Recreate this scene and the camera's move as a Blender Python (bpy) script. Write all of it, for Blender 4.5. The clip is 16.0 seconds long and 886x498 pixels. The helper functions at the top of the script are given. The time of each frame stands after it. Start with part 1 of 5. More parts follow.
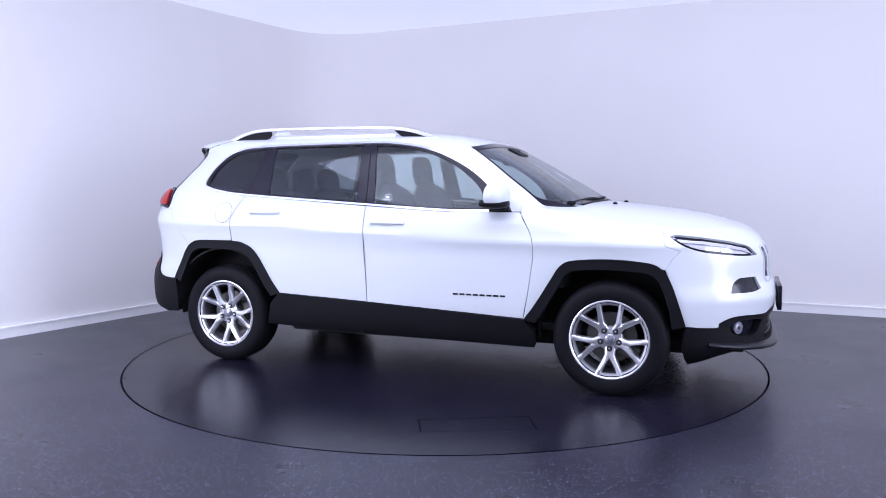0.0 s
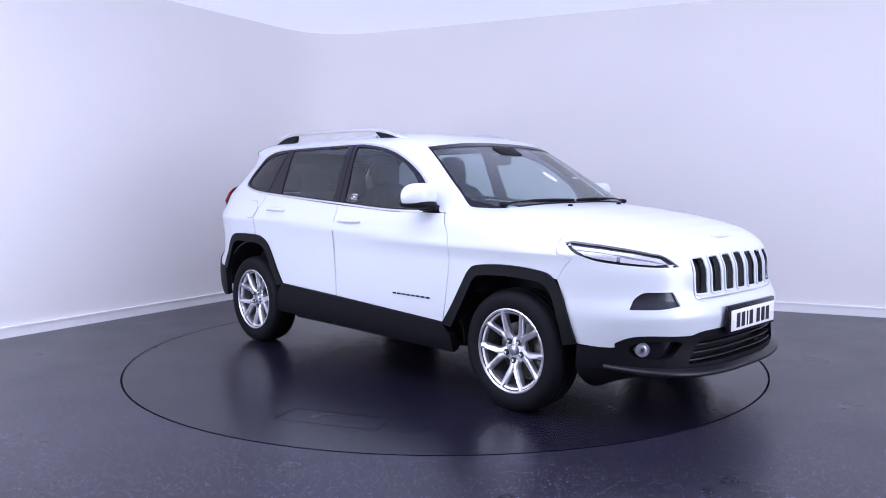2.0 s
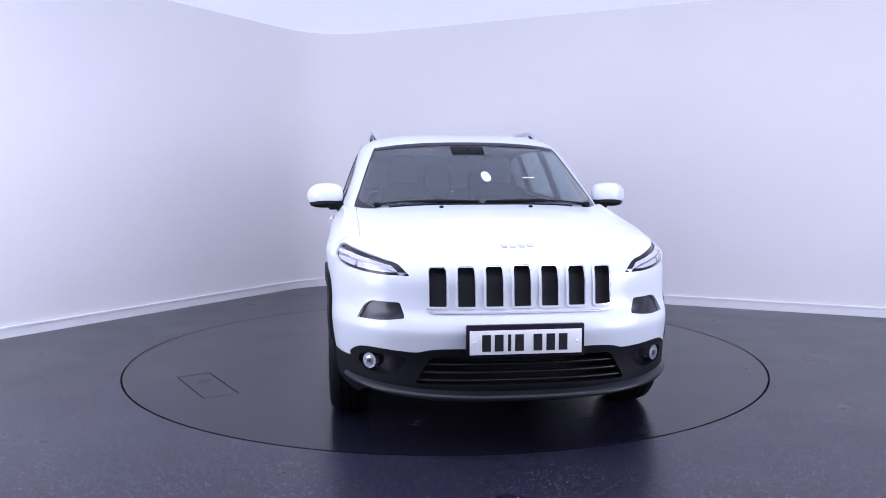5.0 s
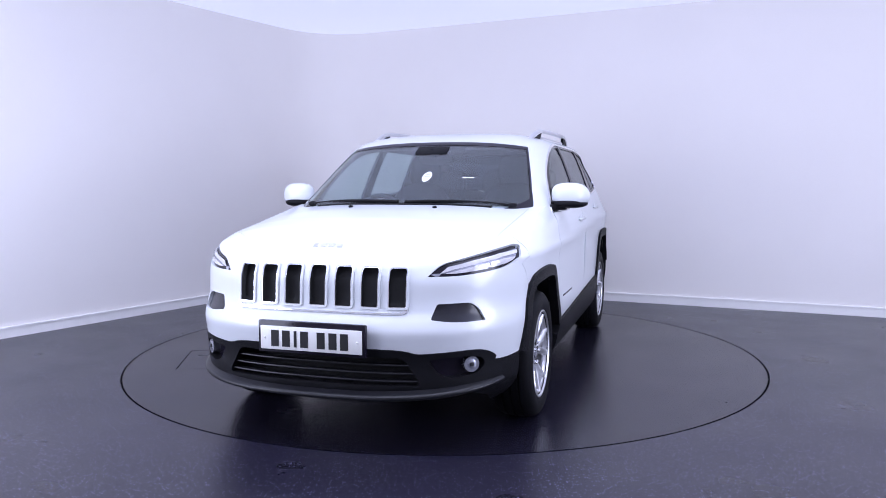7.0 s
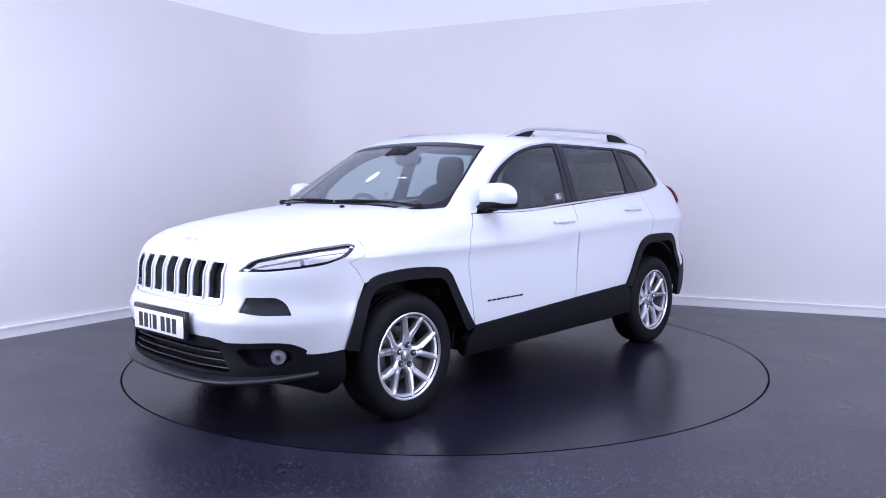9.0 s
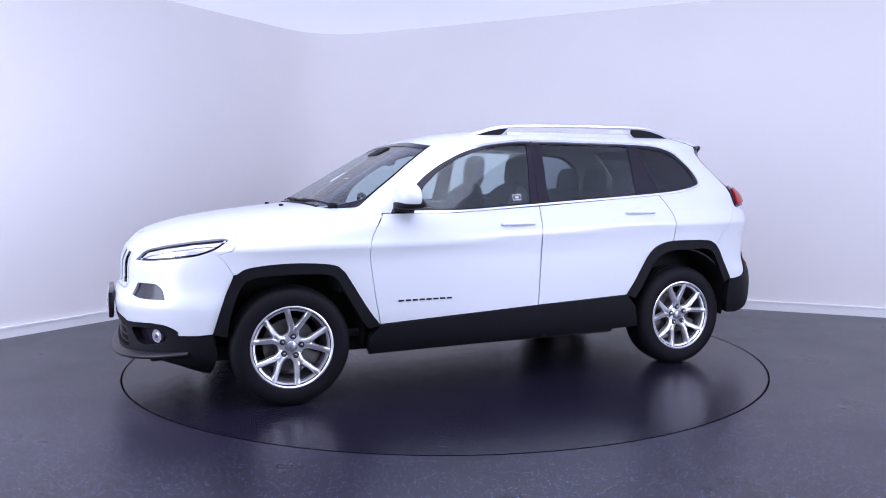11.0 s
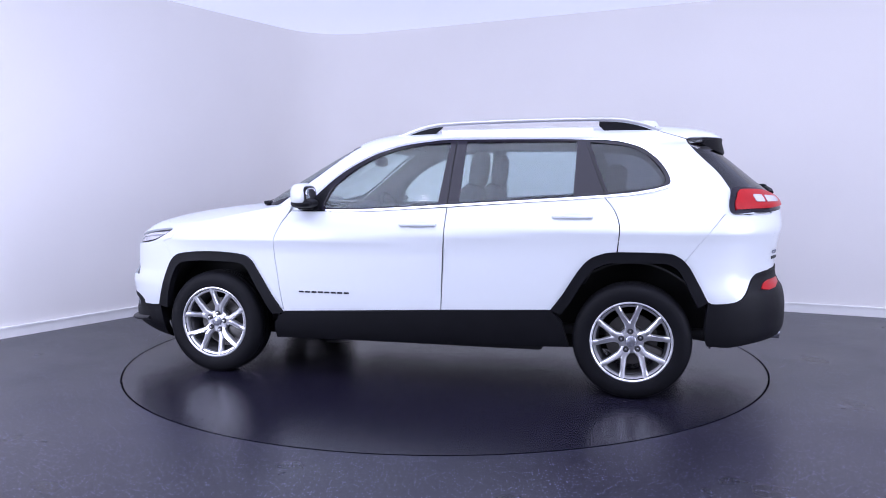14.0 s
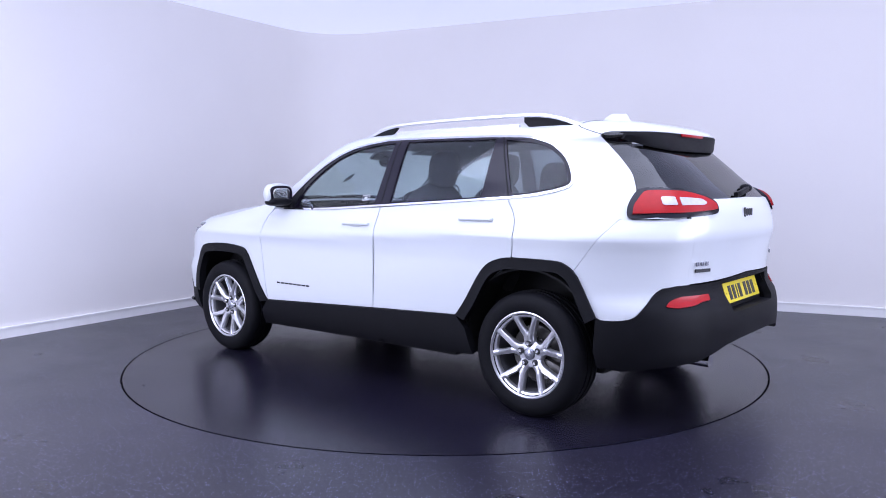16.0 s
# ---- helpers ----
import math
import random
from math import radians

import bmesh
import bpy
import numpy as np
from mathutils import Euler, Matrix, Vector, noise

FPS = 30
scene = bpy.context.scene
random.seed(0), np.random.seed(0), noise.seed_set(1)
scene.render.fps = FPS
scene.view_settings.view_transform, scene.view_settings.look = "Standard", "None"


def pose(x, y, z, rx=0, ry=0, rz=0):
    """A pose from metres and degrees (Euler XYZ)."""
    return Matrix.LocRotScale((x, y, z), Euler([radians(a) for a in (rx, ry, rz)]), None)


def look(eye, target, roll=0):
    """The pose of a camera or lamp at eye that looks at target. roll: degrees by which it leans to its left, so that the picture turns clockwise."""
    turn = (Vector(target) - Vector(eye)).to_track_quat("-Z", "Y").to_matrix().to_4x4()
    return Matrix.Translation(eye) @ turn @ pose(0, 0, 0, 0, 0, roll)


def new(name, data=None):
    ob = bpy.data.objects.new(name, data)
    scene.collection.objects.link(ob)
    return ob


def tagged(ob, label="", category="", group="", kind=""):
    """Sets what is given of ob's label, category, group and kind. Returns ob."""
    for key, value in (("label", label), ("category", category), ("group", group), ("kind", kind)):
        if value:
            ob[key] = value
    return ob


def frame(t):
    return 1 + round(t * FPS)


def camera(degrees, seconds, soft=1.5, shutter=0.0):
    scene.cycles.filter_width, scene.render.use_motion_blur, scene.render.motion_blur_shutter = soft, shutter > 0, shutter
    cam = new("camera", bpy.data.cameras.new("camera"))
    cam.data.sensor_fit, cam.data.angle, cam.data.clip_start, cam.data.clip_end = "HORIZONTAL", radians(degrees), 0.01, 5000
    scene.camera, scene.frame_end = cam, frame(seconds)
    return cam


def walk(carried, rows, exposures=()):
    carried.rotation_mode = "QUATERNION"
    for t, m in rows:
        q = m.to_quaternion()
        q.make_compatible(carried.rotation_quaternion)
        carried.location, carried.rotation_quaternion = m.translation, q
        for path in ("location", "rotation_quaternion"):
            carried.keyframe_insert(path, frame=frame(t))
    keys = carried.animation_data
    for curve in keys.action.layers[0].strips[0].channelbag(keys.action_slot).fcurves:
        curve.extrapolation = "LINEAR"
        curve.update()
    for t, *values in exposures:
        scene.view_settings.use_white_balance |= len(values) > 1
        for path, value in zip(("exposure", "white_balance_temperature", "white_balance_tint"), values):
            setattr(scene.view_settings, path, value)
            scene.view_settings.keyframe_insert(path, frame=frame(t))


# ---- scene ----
cam = camera(59.5, 16.0, soft=0.95)
EYE = Vector((0.0, -5.708, 1.260))
CAM = Matrix.Translation(EYE) @ pose(0, 0, 0, 90 - 4.896, 0, 0.134) @ pose(0, 0, 0, 0, 0, -0.138)
walk(cam, [(0.0, CAM), (16.0, CAM)])
SPIN0, SPIN = -20.895, -12.413      # heading of the car at the start, degrees, and degrees a second
OFF = (-0.016, 0.086)               # the car stands a little beside the turntable's axis
TABLE = (-0.002, 0.037)             # the turntable's axis, as near as it shows

# ---- light ----
world = bpy.data.worlds.new("world")
scene.world = world
world.use_nodes = True
world.node_tree.nodes["Background"].inputs[0].default_value = (0.6, 0.62, 0.8, 1)
world.node_tree.nodes["Background"].inputs[1].default_value = 0.05
scene.view_settings.exposure = -0.32


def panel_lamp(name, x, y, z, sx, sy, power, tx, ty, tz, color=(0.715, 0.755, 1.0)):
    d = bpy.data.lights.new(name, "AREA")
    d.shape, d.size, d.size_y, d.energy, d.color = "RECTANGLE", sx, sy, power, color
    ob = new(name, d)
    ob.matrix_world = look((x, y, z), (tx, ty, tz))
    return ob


panel_lamp("ceiling_softbox", -0.3, -2.6, 2.99, 4.6, 2.6, 165, -0.3, -2.59, 0)
# unseen fill lamps, added low on both sides to brighten flanks and walls
panel_lamp("side_fill_lamp", -4.3, -3.2, 1.55, 2.4, 2.2, 185, -1.2, 0.6, 1.0)
panel_lamp("side_fill_lamp", 4.8, -3.6, 1.55, 2.8, 2.3, 250, 0.6, -0.4, 1.0)

# ---- materials ----


def mat(name, color, rough=0.5, metal=0.0, var=0.0, scale=20.0, bump=0.0, bscale=200.0, coat=0.0, emit=0.0, spec=0.5, rvar=0.0):
    m = bpy.data.materials.new(name)
    m.use_nodes = True
    nt = m.node_tree
    b = nt.nodes["Principled BSDF"]
    b.inputs["Base Color"].default_value = (*color, 1)
    b.inputs["Roughness"].default_value = rough
    b.inputs["Metallic"].default_value = metal
    b.inputs["Coat Weight"].default_value = coat
    b.inputs["Coat Roughness"].default_value = 0.04
    b.inputs["Specular IOR Level"].default_value = spec
    if emit:
        b.inputs["Emission Color"].default_value = (*color, 1)
        b.inputs["Emission Strength"].default_value = emit
    co = nt.nodes.new("ShaderNodeTexCoord")
    if var or rvar:
        n1 = nt.nodes.new("ShaderNodeTexNoise")
        n1.inputs["Scale"].default_value = scale
        n1.inputs["Detail"].default_value = 8
        nt.links.new(co.outputs["Object"], n1.inputs["Vector"])
        if var:
            mx = nt.nodes.new("ShaderNodeMix")
            mx.data_type = "RGBA"
            nt.links.new(n1.outputs["Fac"], mx.inputs["Factor"])
            mx.inputs["A"].default_value = (*[c * (1 - var) for c in color], 1)
            mx.inputs["B"].default_value = (*[min(1, c * (1 + var)) for c in color], 1)
            nt.links.new(mx.outputs["Result"], b.inputs["Base Color"])
        if rvar:
            mr = nt.nodes.new("ShaderNodeMapRange")
            nt.links.new(n1.outputs["Fac"], mr.inputs["Value"])
            mr.inputs["From Min"].default_value, mr.inputs["From Max"].default_value = 0.3, 0.7
            mr.inputs["To Min"].default_value, mr.inputs["To Max"].default_value = rough - rvar, rough + rvar
            nt.links.new(mr.outputs["Result"], b.inputs["Roughness"])
    if bump:
        n2 = nt.nodes.new("ShaderNodeTexNoise")
        n2.inputs["Scale"].default_value = bscale
        n2.inputs["Detail"].default_value = 4
        nt.links.new(co.outputs["Object"], n2.inputs["Vector"])
        bp = nt.nodes.new("ShaderNodeBump")
        bp.inputs["Strength"].default_value = bump
        bp.inputs["Distance"].default_value = 0.002
        nt.links.new(n2.outputs["Fac"], bp.inputs["Height"])
        nt.links.new(bp.outputs["Normal"], b.inputs["Normal"])
    return m


def glass(name, tint, rough=0.0, face=0.035, rim=0.60):
    m = bpy.data.materials.new(name)
    m.use_nodes = True
    nt = m.node_tree
    nt.nodes.remove(nt.nodes["Principled BSDF"])
    out = nt.nodes["Material Output"]
    tr = nt.nodes.new("ShaderNodeBsdfTransparent")
    tr.inputs["Color"].default_value = (*tint, 1)
    gl = nt.nodes.new("ShaderNodeBsdfGlossy")
    gl.inputs["Roughness"].default_value = rough
    lw = nt.nodes.new("ShaderNodeLayerWeight")
    pw = nt.nodes.new("ShaderNodeMath")
    pw.operation = "POWER"
    pw.inputs[1].default_value = 3.4
    nt.links.new(lw.outputs["Facing"], pw.inputs[0])
    fr = nt.nodes.new("ShaderNodeMapRange")
    fr.inputs["To Min"].default_value, fr.inputs["To Max"].default_value = face, rim
    nt.links.new(pw.outputs[0], fr.inputs["Value"])
    mx = nt.nodes.new("ShaderNodeMixShader")
    nt.links.new(fr.outputs["Result"], mx.inputs["Fac"])
    nt.links.new(tr.outputs["BSDF"], mx.inputs[1])
    nt.links.new(gl.outputs["BSDF"], mx.inputs[2])
    nt.links.new(mx.outputs["Shader"], out.inputs["Surface"])
    return m


PAINT = mat("white_paint", (0.625, 0.650, 0.675), 0.36, coat=0.5, bump=0.01, bscale=900)
CLAD = mat("black_grained_plastic", (0.006, 0.006, 0.008), 0.5, spec=0.13, bump=0.35, bscale=900, var=0.25, scale=9)
SATIN = mat("satin_black_plastic", (0.009, 0.009, 0.012), 0.34, spec=0.30, bump=0.1, bscale=900, var=0.2, scale=9)
GLOSSBLACK = mat("gloss_black", (0.010, 0.008, 0.015), 0.15, spec=0.28)
TRIM = mat("dark_trim", (0.02, 0.02, 0.023), 0.6, var=0.2, scale=15)
WELL = mat("wheel_well_felt", (0.008, 0.008, 0.009), 0.9, var=0.3, scale=30)
CHROME = mat("chrome", (0.85, 0.85, 0.87), 0.08, 1.0)
ALLOY = mat("silver_alloy", (0.70, 0.70, 0.73), 0.28, 0.85, var=0.05, scale=40)
TYRE = mat("tyre_rubber", (0.006, 0.006, 0.008), 0.6, spec=0.12, bump=0.3, bscale=300, var=0.25, scale=12)
# inner barrel: much darker colour than the rim and spokes
BARREL = mat("dark_inner_alloy", (0.10, 0.10, 0.11), 0.5, 0.5, var=0.2, scale=18)
IRON = mat("brake_iron", (0.12, 0.115, 0.11), 0.5, 0.7, var=0.3, scale=25)
REDLENS = mat("red_lens", (0.36, 0.004, 0.007), 0.3, coat=0.10, spec=0.25, var=0.2, scale=30)
CLEARLENS = mat("clear_lens", (0.48, 0.47, 0.50), 0.12, coat=0.8, var=0.25, scale=45)
LAMPGREY = mat("lamp_reflector", (0.36, 0.37, 0.42), 0.25, 0.7, var=0.3, scale=30)
SMOKE = mat("smoked_lens", (0.018, 0.018, 0.025), 0.2, coat=0.05, spec=0.35, var=0.5, scale=14)
PLATEW = mat("white_plate", (0.78, 0.78, 0.76), 0.35, var=0.04, scale=30)
PLATEY = mat("yellow_plate", (0.75, 0.60, 0.03), 0.35, var=0.04, scale=30)
INK = mat("black_ink", (0.012, 0.012, 0.014), 0.4)
SEATM = mat("charcoal_upholstery", (0.030, 0.031, 0.036), 0.75, bump=0.3, bscale=500, var=0.2, scale=20)
DASHM = mat("dark_dashboard", (0.028, 0.029, 0.033), 0.65, bump=0.2, bscale=500, var=0.15, scale=10)
LINER = mat("grey_headliner", (0.16, 0.16, 0.17), 0.9, bump=0.2, bscale=500, var=0.08, scale=10)
GLASSF = glass("tinted_glass", (0.85, 0.91, 0.91))
GLASSR = glass("privacy_glass", (0.80, 0.86, 0.87))
GLASSQ = glass("dark_glass", (0.52, 0.55, 0.58))
GLASSB = glass("rear_privacy_glass", (0.20, 0.21, 0.24), face=0.06, rim=0.75)
GLASSW = glass("windscreen_glass", (0.85, 0.91, 0.91), face=0.06, rim=0.75)
STICK = mat("sticker_white", (0.7, 0.72, 0.75), 0.5)
ORANGE = mat("amber_lens", (0.8, 0.25, 0.03), 0.2)

# ---- room ----


def mesh_ob(name, verts, faces, material, parent=None, smooth=False, label=""):
    me = bpy.data.meshes.new(name)
    me.from_pydata([tuple(v) for v in verts], [], faces)
    for m in (material if isinstance(material, (list, tuple)) else [material]):
        me.materials.append(m)
    if smooth:
        me.shade_smooth()
    me.update()
    ob = new(name, me)
    if parent is not None:
        ob.parent = parent
    if label:
        ob["label"] = label
    return ob


def part(name, bm, material, parent, label="", smooth=True, angle=35):
    me = bpy.data.meshes.new(name)
    bmesh.ops.recalc_face_normals(bm, faces=bm.faces)
    bm.to_mesh(me)
    bm.free()
    for m in (material if isinstance(material, (list, tuple)) else [material]):
        me.materials.append(m)
    if smooth:
        me.shade_smooth()
        me.set_sharp_from_angle(angle=radians(angle))
    ob = new(name, me)
    ob.parent = parent
    if label:
        ob["label"] = label
    return ob


def plaster():
    m = mat("wall_paint", (0.85, 0.822, 0.80), 0.7, bump=0.25, bscale=60, var=0.03, scale=1.2)
    return m


def floor_material():
    m = mat("flecked_vinyl", (0.010, 0.009, 0.018), 0.30, var=0.15, scale=1.8, rvar=0.035, bump=0.25, bscale=350, spec=0.46)
    nt = m.node_tree
    b = nt.nodes["Principled BSDF"]
    co = nt.nodes["Texture Coordinate"]
    v = nt.nodes.new("ShaderNodeTexVoronoi")
    v.inputs["Scale"].default_value = 95
    nt.links.new(co.outputs["Object"], v.inputs["Vector"])
    near = nt.nodes.new("ShaderNodeMath")
    near.operation = "LESS_THAN"
    near.inputs[1].default_value = 0.25
    nt.links.new(v.outputs["Distance"], near.inputs[0])
    sep = nt.nodes.new("ShaderNodeSeparateColor")
    nt.links.new(v.outputs["Color"], sep.inputs["Color"])
    pick = nt.nodes.new("ShaderNodeMath")
    pick.operation = "GREATER_THAN"
    pick.inputs[1].default_value = 0.66
    nt.links.new(sep.outputs["Red"], pick.inputs[0])
    both = nt.nodes.new("ShaderNodeMath")
    both.operation = "MULTIPLY"
    nt.links.new(near.outputs[0], both.inputs[0])
    nt.links.new(pick.outputs[0], both.inputs[1])
    old = b.inputs["Base Color"].links[0].from_socket
    mx = nt.nodes.new("ShaderNodeMix")
    mx.data_type = "RGBA"
    nt.links.new(both.outputs[0], mx.inputs["Factor"])
    nt.links.new(old, mx.inputs["A"])
    mx.inputs["B"].default_value = (0.30, 0.30, 0.50, 1)
    nt.links.new(mx.outputs["Result"], b.inputs["Base Color"])
    return m


WALL = plaster()
# emission stands in for the bounced light that brightens the ceiling
CEIL = mat("ceiling_white_glow", (0.75, 0.785, 1.0), 0.9, emit=0.62, bump=0.1, bscale=80)
SKIRT = mat("skirting_paint", (0.88, 0.87, 0.86), 0.4, var=0.05, scale=6)
FLOOR = floor_material()
DISC = mat("turntable_rubber", (0.009, 0.008, 0.016), 0.25, var=0.15, scale=1.6, rvar=0.025, bump=0.15, bscale=300, spec=0.42)
GAP = mat("dark_gap", (0.004, 0.004, 0.005), 0.9)

HIGH = 3.04
C0 = Vector((-1.496, 4.0))
DL = Vector((-0.5195, -0.8545))
DR = Vector((0.9083, -0.4184))


def room_outline(radius, grow=0.0):
    """The room's plan, with its rounded far corner, grown outwards by so much."""
    c = C0
    la, lb = 11.5, 9.5
    p = [c + DL * la + DR * lb, c + DR * lb]
    a, b = c + DR * radius, c + DL * radius
    for i in range(17):
        t = i / 16
        p.append(a * (1 - t) ** 2 + c * 2 * t * (1 - t) + b * t ** 2)
    p.append(c + DL * la)
    mid = c + DL * la / 2 + DR * lb / 2
    return [q + (q - mid).normalized() * grow for q in p]


def wall(name, pts, thick, z0, z1, material, bow=0.0):
    """An upright sheet with thickness along a run of plan points; outside lies to the left of the run reversed."""
    v, f = [], []
    n = len(pts)
    for i, q in enumerate(pts):
        a = pts[max(i - 1, 0)]
        b = pts[min(i + 1, n - 1)]
        d = (b - a).normalized()
        o = Vector((d.y, -d.x)) * thick
        v += [(q.x, q.y, z0), (q.x, q.y, z1), (q.x + o.x, q.y + o.y, z1), (q.x + o.x, q.y + o.y, z0)]
    for i in range(n - 1):
        for k in range(4):
            f.append((i * 4 + k, i * 4 + (k + 1) % 4, i * 4 + 4 + (k + 1) % 4, i * 4 + 4 + k))
    f += [(3, 2, 1, 0), tuple((n - 1) * 4 + k for k in range(4))]
    return mesh_ob(name, v, f, material)


def build_room():
    out = room_outline(0.75)
    back = wall("wall_back", [out[-1], out[0], out[1]], 0.12, 0, HIGH, WALL)
    tagged(back, "plain pale painted wall behind the camera", "wall", kind="structure")
    far = wall("wall_far", out[1:], 0.12, 0, HIGH, WALL)
    tagged(far, "pale lavender-white studio wall with a rounded corner", "wall", kind="structure")
    far.data.shade_smooth()
    far.data.set_sharp_from_angle(angle=radians(40))
    sk = wall("baseboard", out[1:], -0.014, 0.0, 0.078, SKIRT)
    cap = wall("trim", out[1:], -0.021, 0.078, 0.092, SKIRT)
    for ob in (sk, cap):
        ob.data.shade_smooth()
        ob.data.set_sharp_from_angle(angle=radians(40))
    tagged(sk, "white painted skirting board along the wall", "skirting board", kind="structure")
    tagged(cap, "white moulded top edge of the skirting board", "skirting trim", kind="structure")
    c = C0 + DL * 5.75 + DR * 4.75
    big = room_outline(0.75, 0.1)
    n = len(big)
    v = [(q.x, q.y, HIGH) for q in big] + [(q.x, q.y, HIGH + 0.1) for q in big]
    f = [tuple(range(n)), tuple(reversed(range(n, 2 * n)))] + [(i, (i + 1) % n, n + (i + 1) % n, n + i) for i in range(n)]
    tagged(mesh_ob("ceiling", v, f, CEIL), "smooth white studio ceiling with an added glow", "ceiling", kind="structure")
    # floor with a round well for the turntable
    seg = 160
    hole = [(TABLE[0] + 2.256 * math.cos(2 * math.pi * i / seg), TABLE[1] + 2.256 * math.sin(2 * math.pi * i / seg)) for i in range(seg)]
    bm = bmesh.new()
    outer = [bm.verts.new((q.x, q.y, 0)) for q in big]
    inner = [bm.verts.new((*q, 0)) for q in hole]
    es = [bm.edges.new((a[i], a[(i + 1) % len(a)])) for a in (outer, inner) for i in range(len(a))]
    bmesh.ops.triangle_fill(bm, use_beauty=True, use_dissolve=False, edges=es)
    low = [bm.verts.new((*q, -0.05)) for q in hole]
    for i in range(seg):
        bm.faces.new((inner[i], inner[(i + 1) % seg], low[(i + 1) % seg], low[i]))
    me = bpy.data.meshes.new("floor")
    bm.to_mesh(me)
    bm.free()
    me.materials.append(FLOOR)
    tagged(new("floor", me), "dark grey flecked vinyl studio floor, satin sheen", "floor", kind="structure")
    seg = 96
    v = [(TABLE[0] + 2.4 * math.cos(2 * math.pi * i / seg), TABLE[1] + 2.4 * math.sin(2 * math.pi * i / seg), -0.05 - 0.04 * k) for k in (0, 1) for i in range(seg)]
    f = [tuple(range(seg)), tuple(reversed(range(seg, 2 * seg)))] + [(i, i + seg, (i + 1) % seg + seg, (i + 1) % seg) for i in range(seg)]
    tagged(mesh_ob("floor_pit", v, f, GAP), "dark pit floor under the turntable", "pit", kind="structure")


build_room()


def build_turntable():
    top = tagged(new("turntable"), "round dark rubber-topped turntable flush with the floor", "turntable")
    top.empty_display_size = 0.2
    bm = bmesh.new()
    seg, r = 160, 2.2435
    # an inspection hatch is let into the disc, so the disc has a hole of its shape
    a = Vector((0.582 + OFF[0], -1.916 + OFF[1]))
    ex = Vector((0.898, 0.440))
    ey = Vector((-0.440, 0.898))
    w, h, g = 0.60, 0.215, 0.006
    corner = [a, a + ex * w, a + ex * w + ey * h, a + ey * h]
    ring = [bm.verts.new((r * math.cos(2 * math.pi * i / seg), r * math.sin(2 * math.pi * i / seg), 0)) for i in range(seg)]
    inn = [bm.verts.new((q.x, q.y, 0)) for q in corner]
    es = [bm.edges.new((k[i], k[(i + 1) % len(k)])) for k in (ring, inn) for i in range(len(k))]
    bmesh.ops.triangle_fill(bm, use_beauty=True, use_dissolve=False, edges=es)
    for k in (ring, inn):
        low = [bm.verts.new((q.co.x, q.co.y, -0.035)) for q in k]
        for i in range(len(k)):
            bm.faces.new((k[i], k[(i + 1) % len(k)], low[(i + 1) % len(k)], low[i]))
    part("disc", bm, DISC, top, smooth=False)
    bm = bmesh.new()
    q = [a + ex * g + ey * g, a + ex * (w - g) + ey * g, a + ex * (w - g) + ey * (h - g), a + ex * g + ey * (h - g)]
    t = [bm.verts.new((p.x, p.y, -0.0005)) for p in q]
    l = [bm.verts.new((p.x, p.y, -0.03)) for p in q]
    bm.faces.new(t)
    for i in range(4):
        bm.faces.new((t[i], l[i], l[(i + 1) % 4], t[(i + 1) % 4]))
    part("hatch", bm, DISC, top, "rectangular hatch plate let into the disc", smooth=False)
    return top


turntable = build_turntable()

# ---- the car: two families of plan outlines, below and above the waist ----
from mathutils import geometry


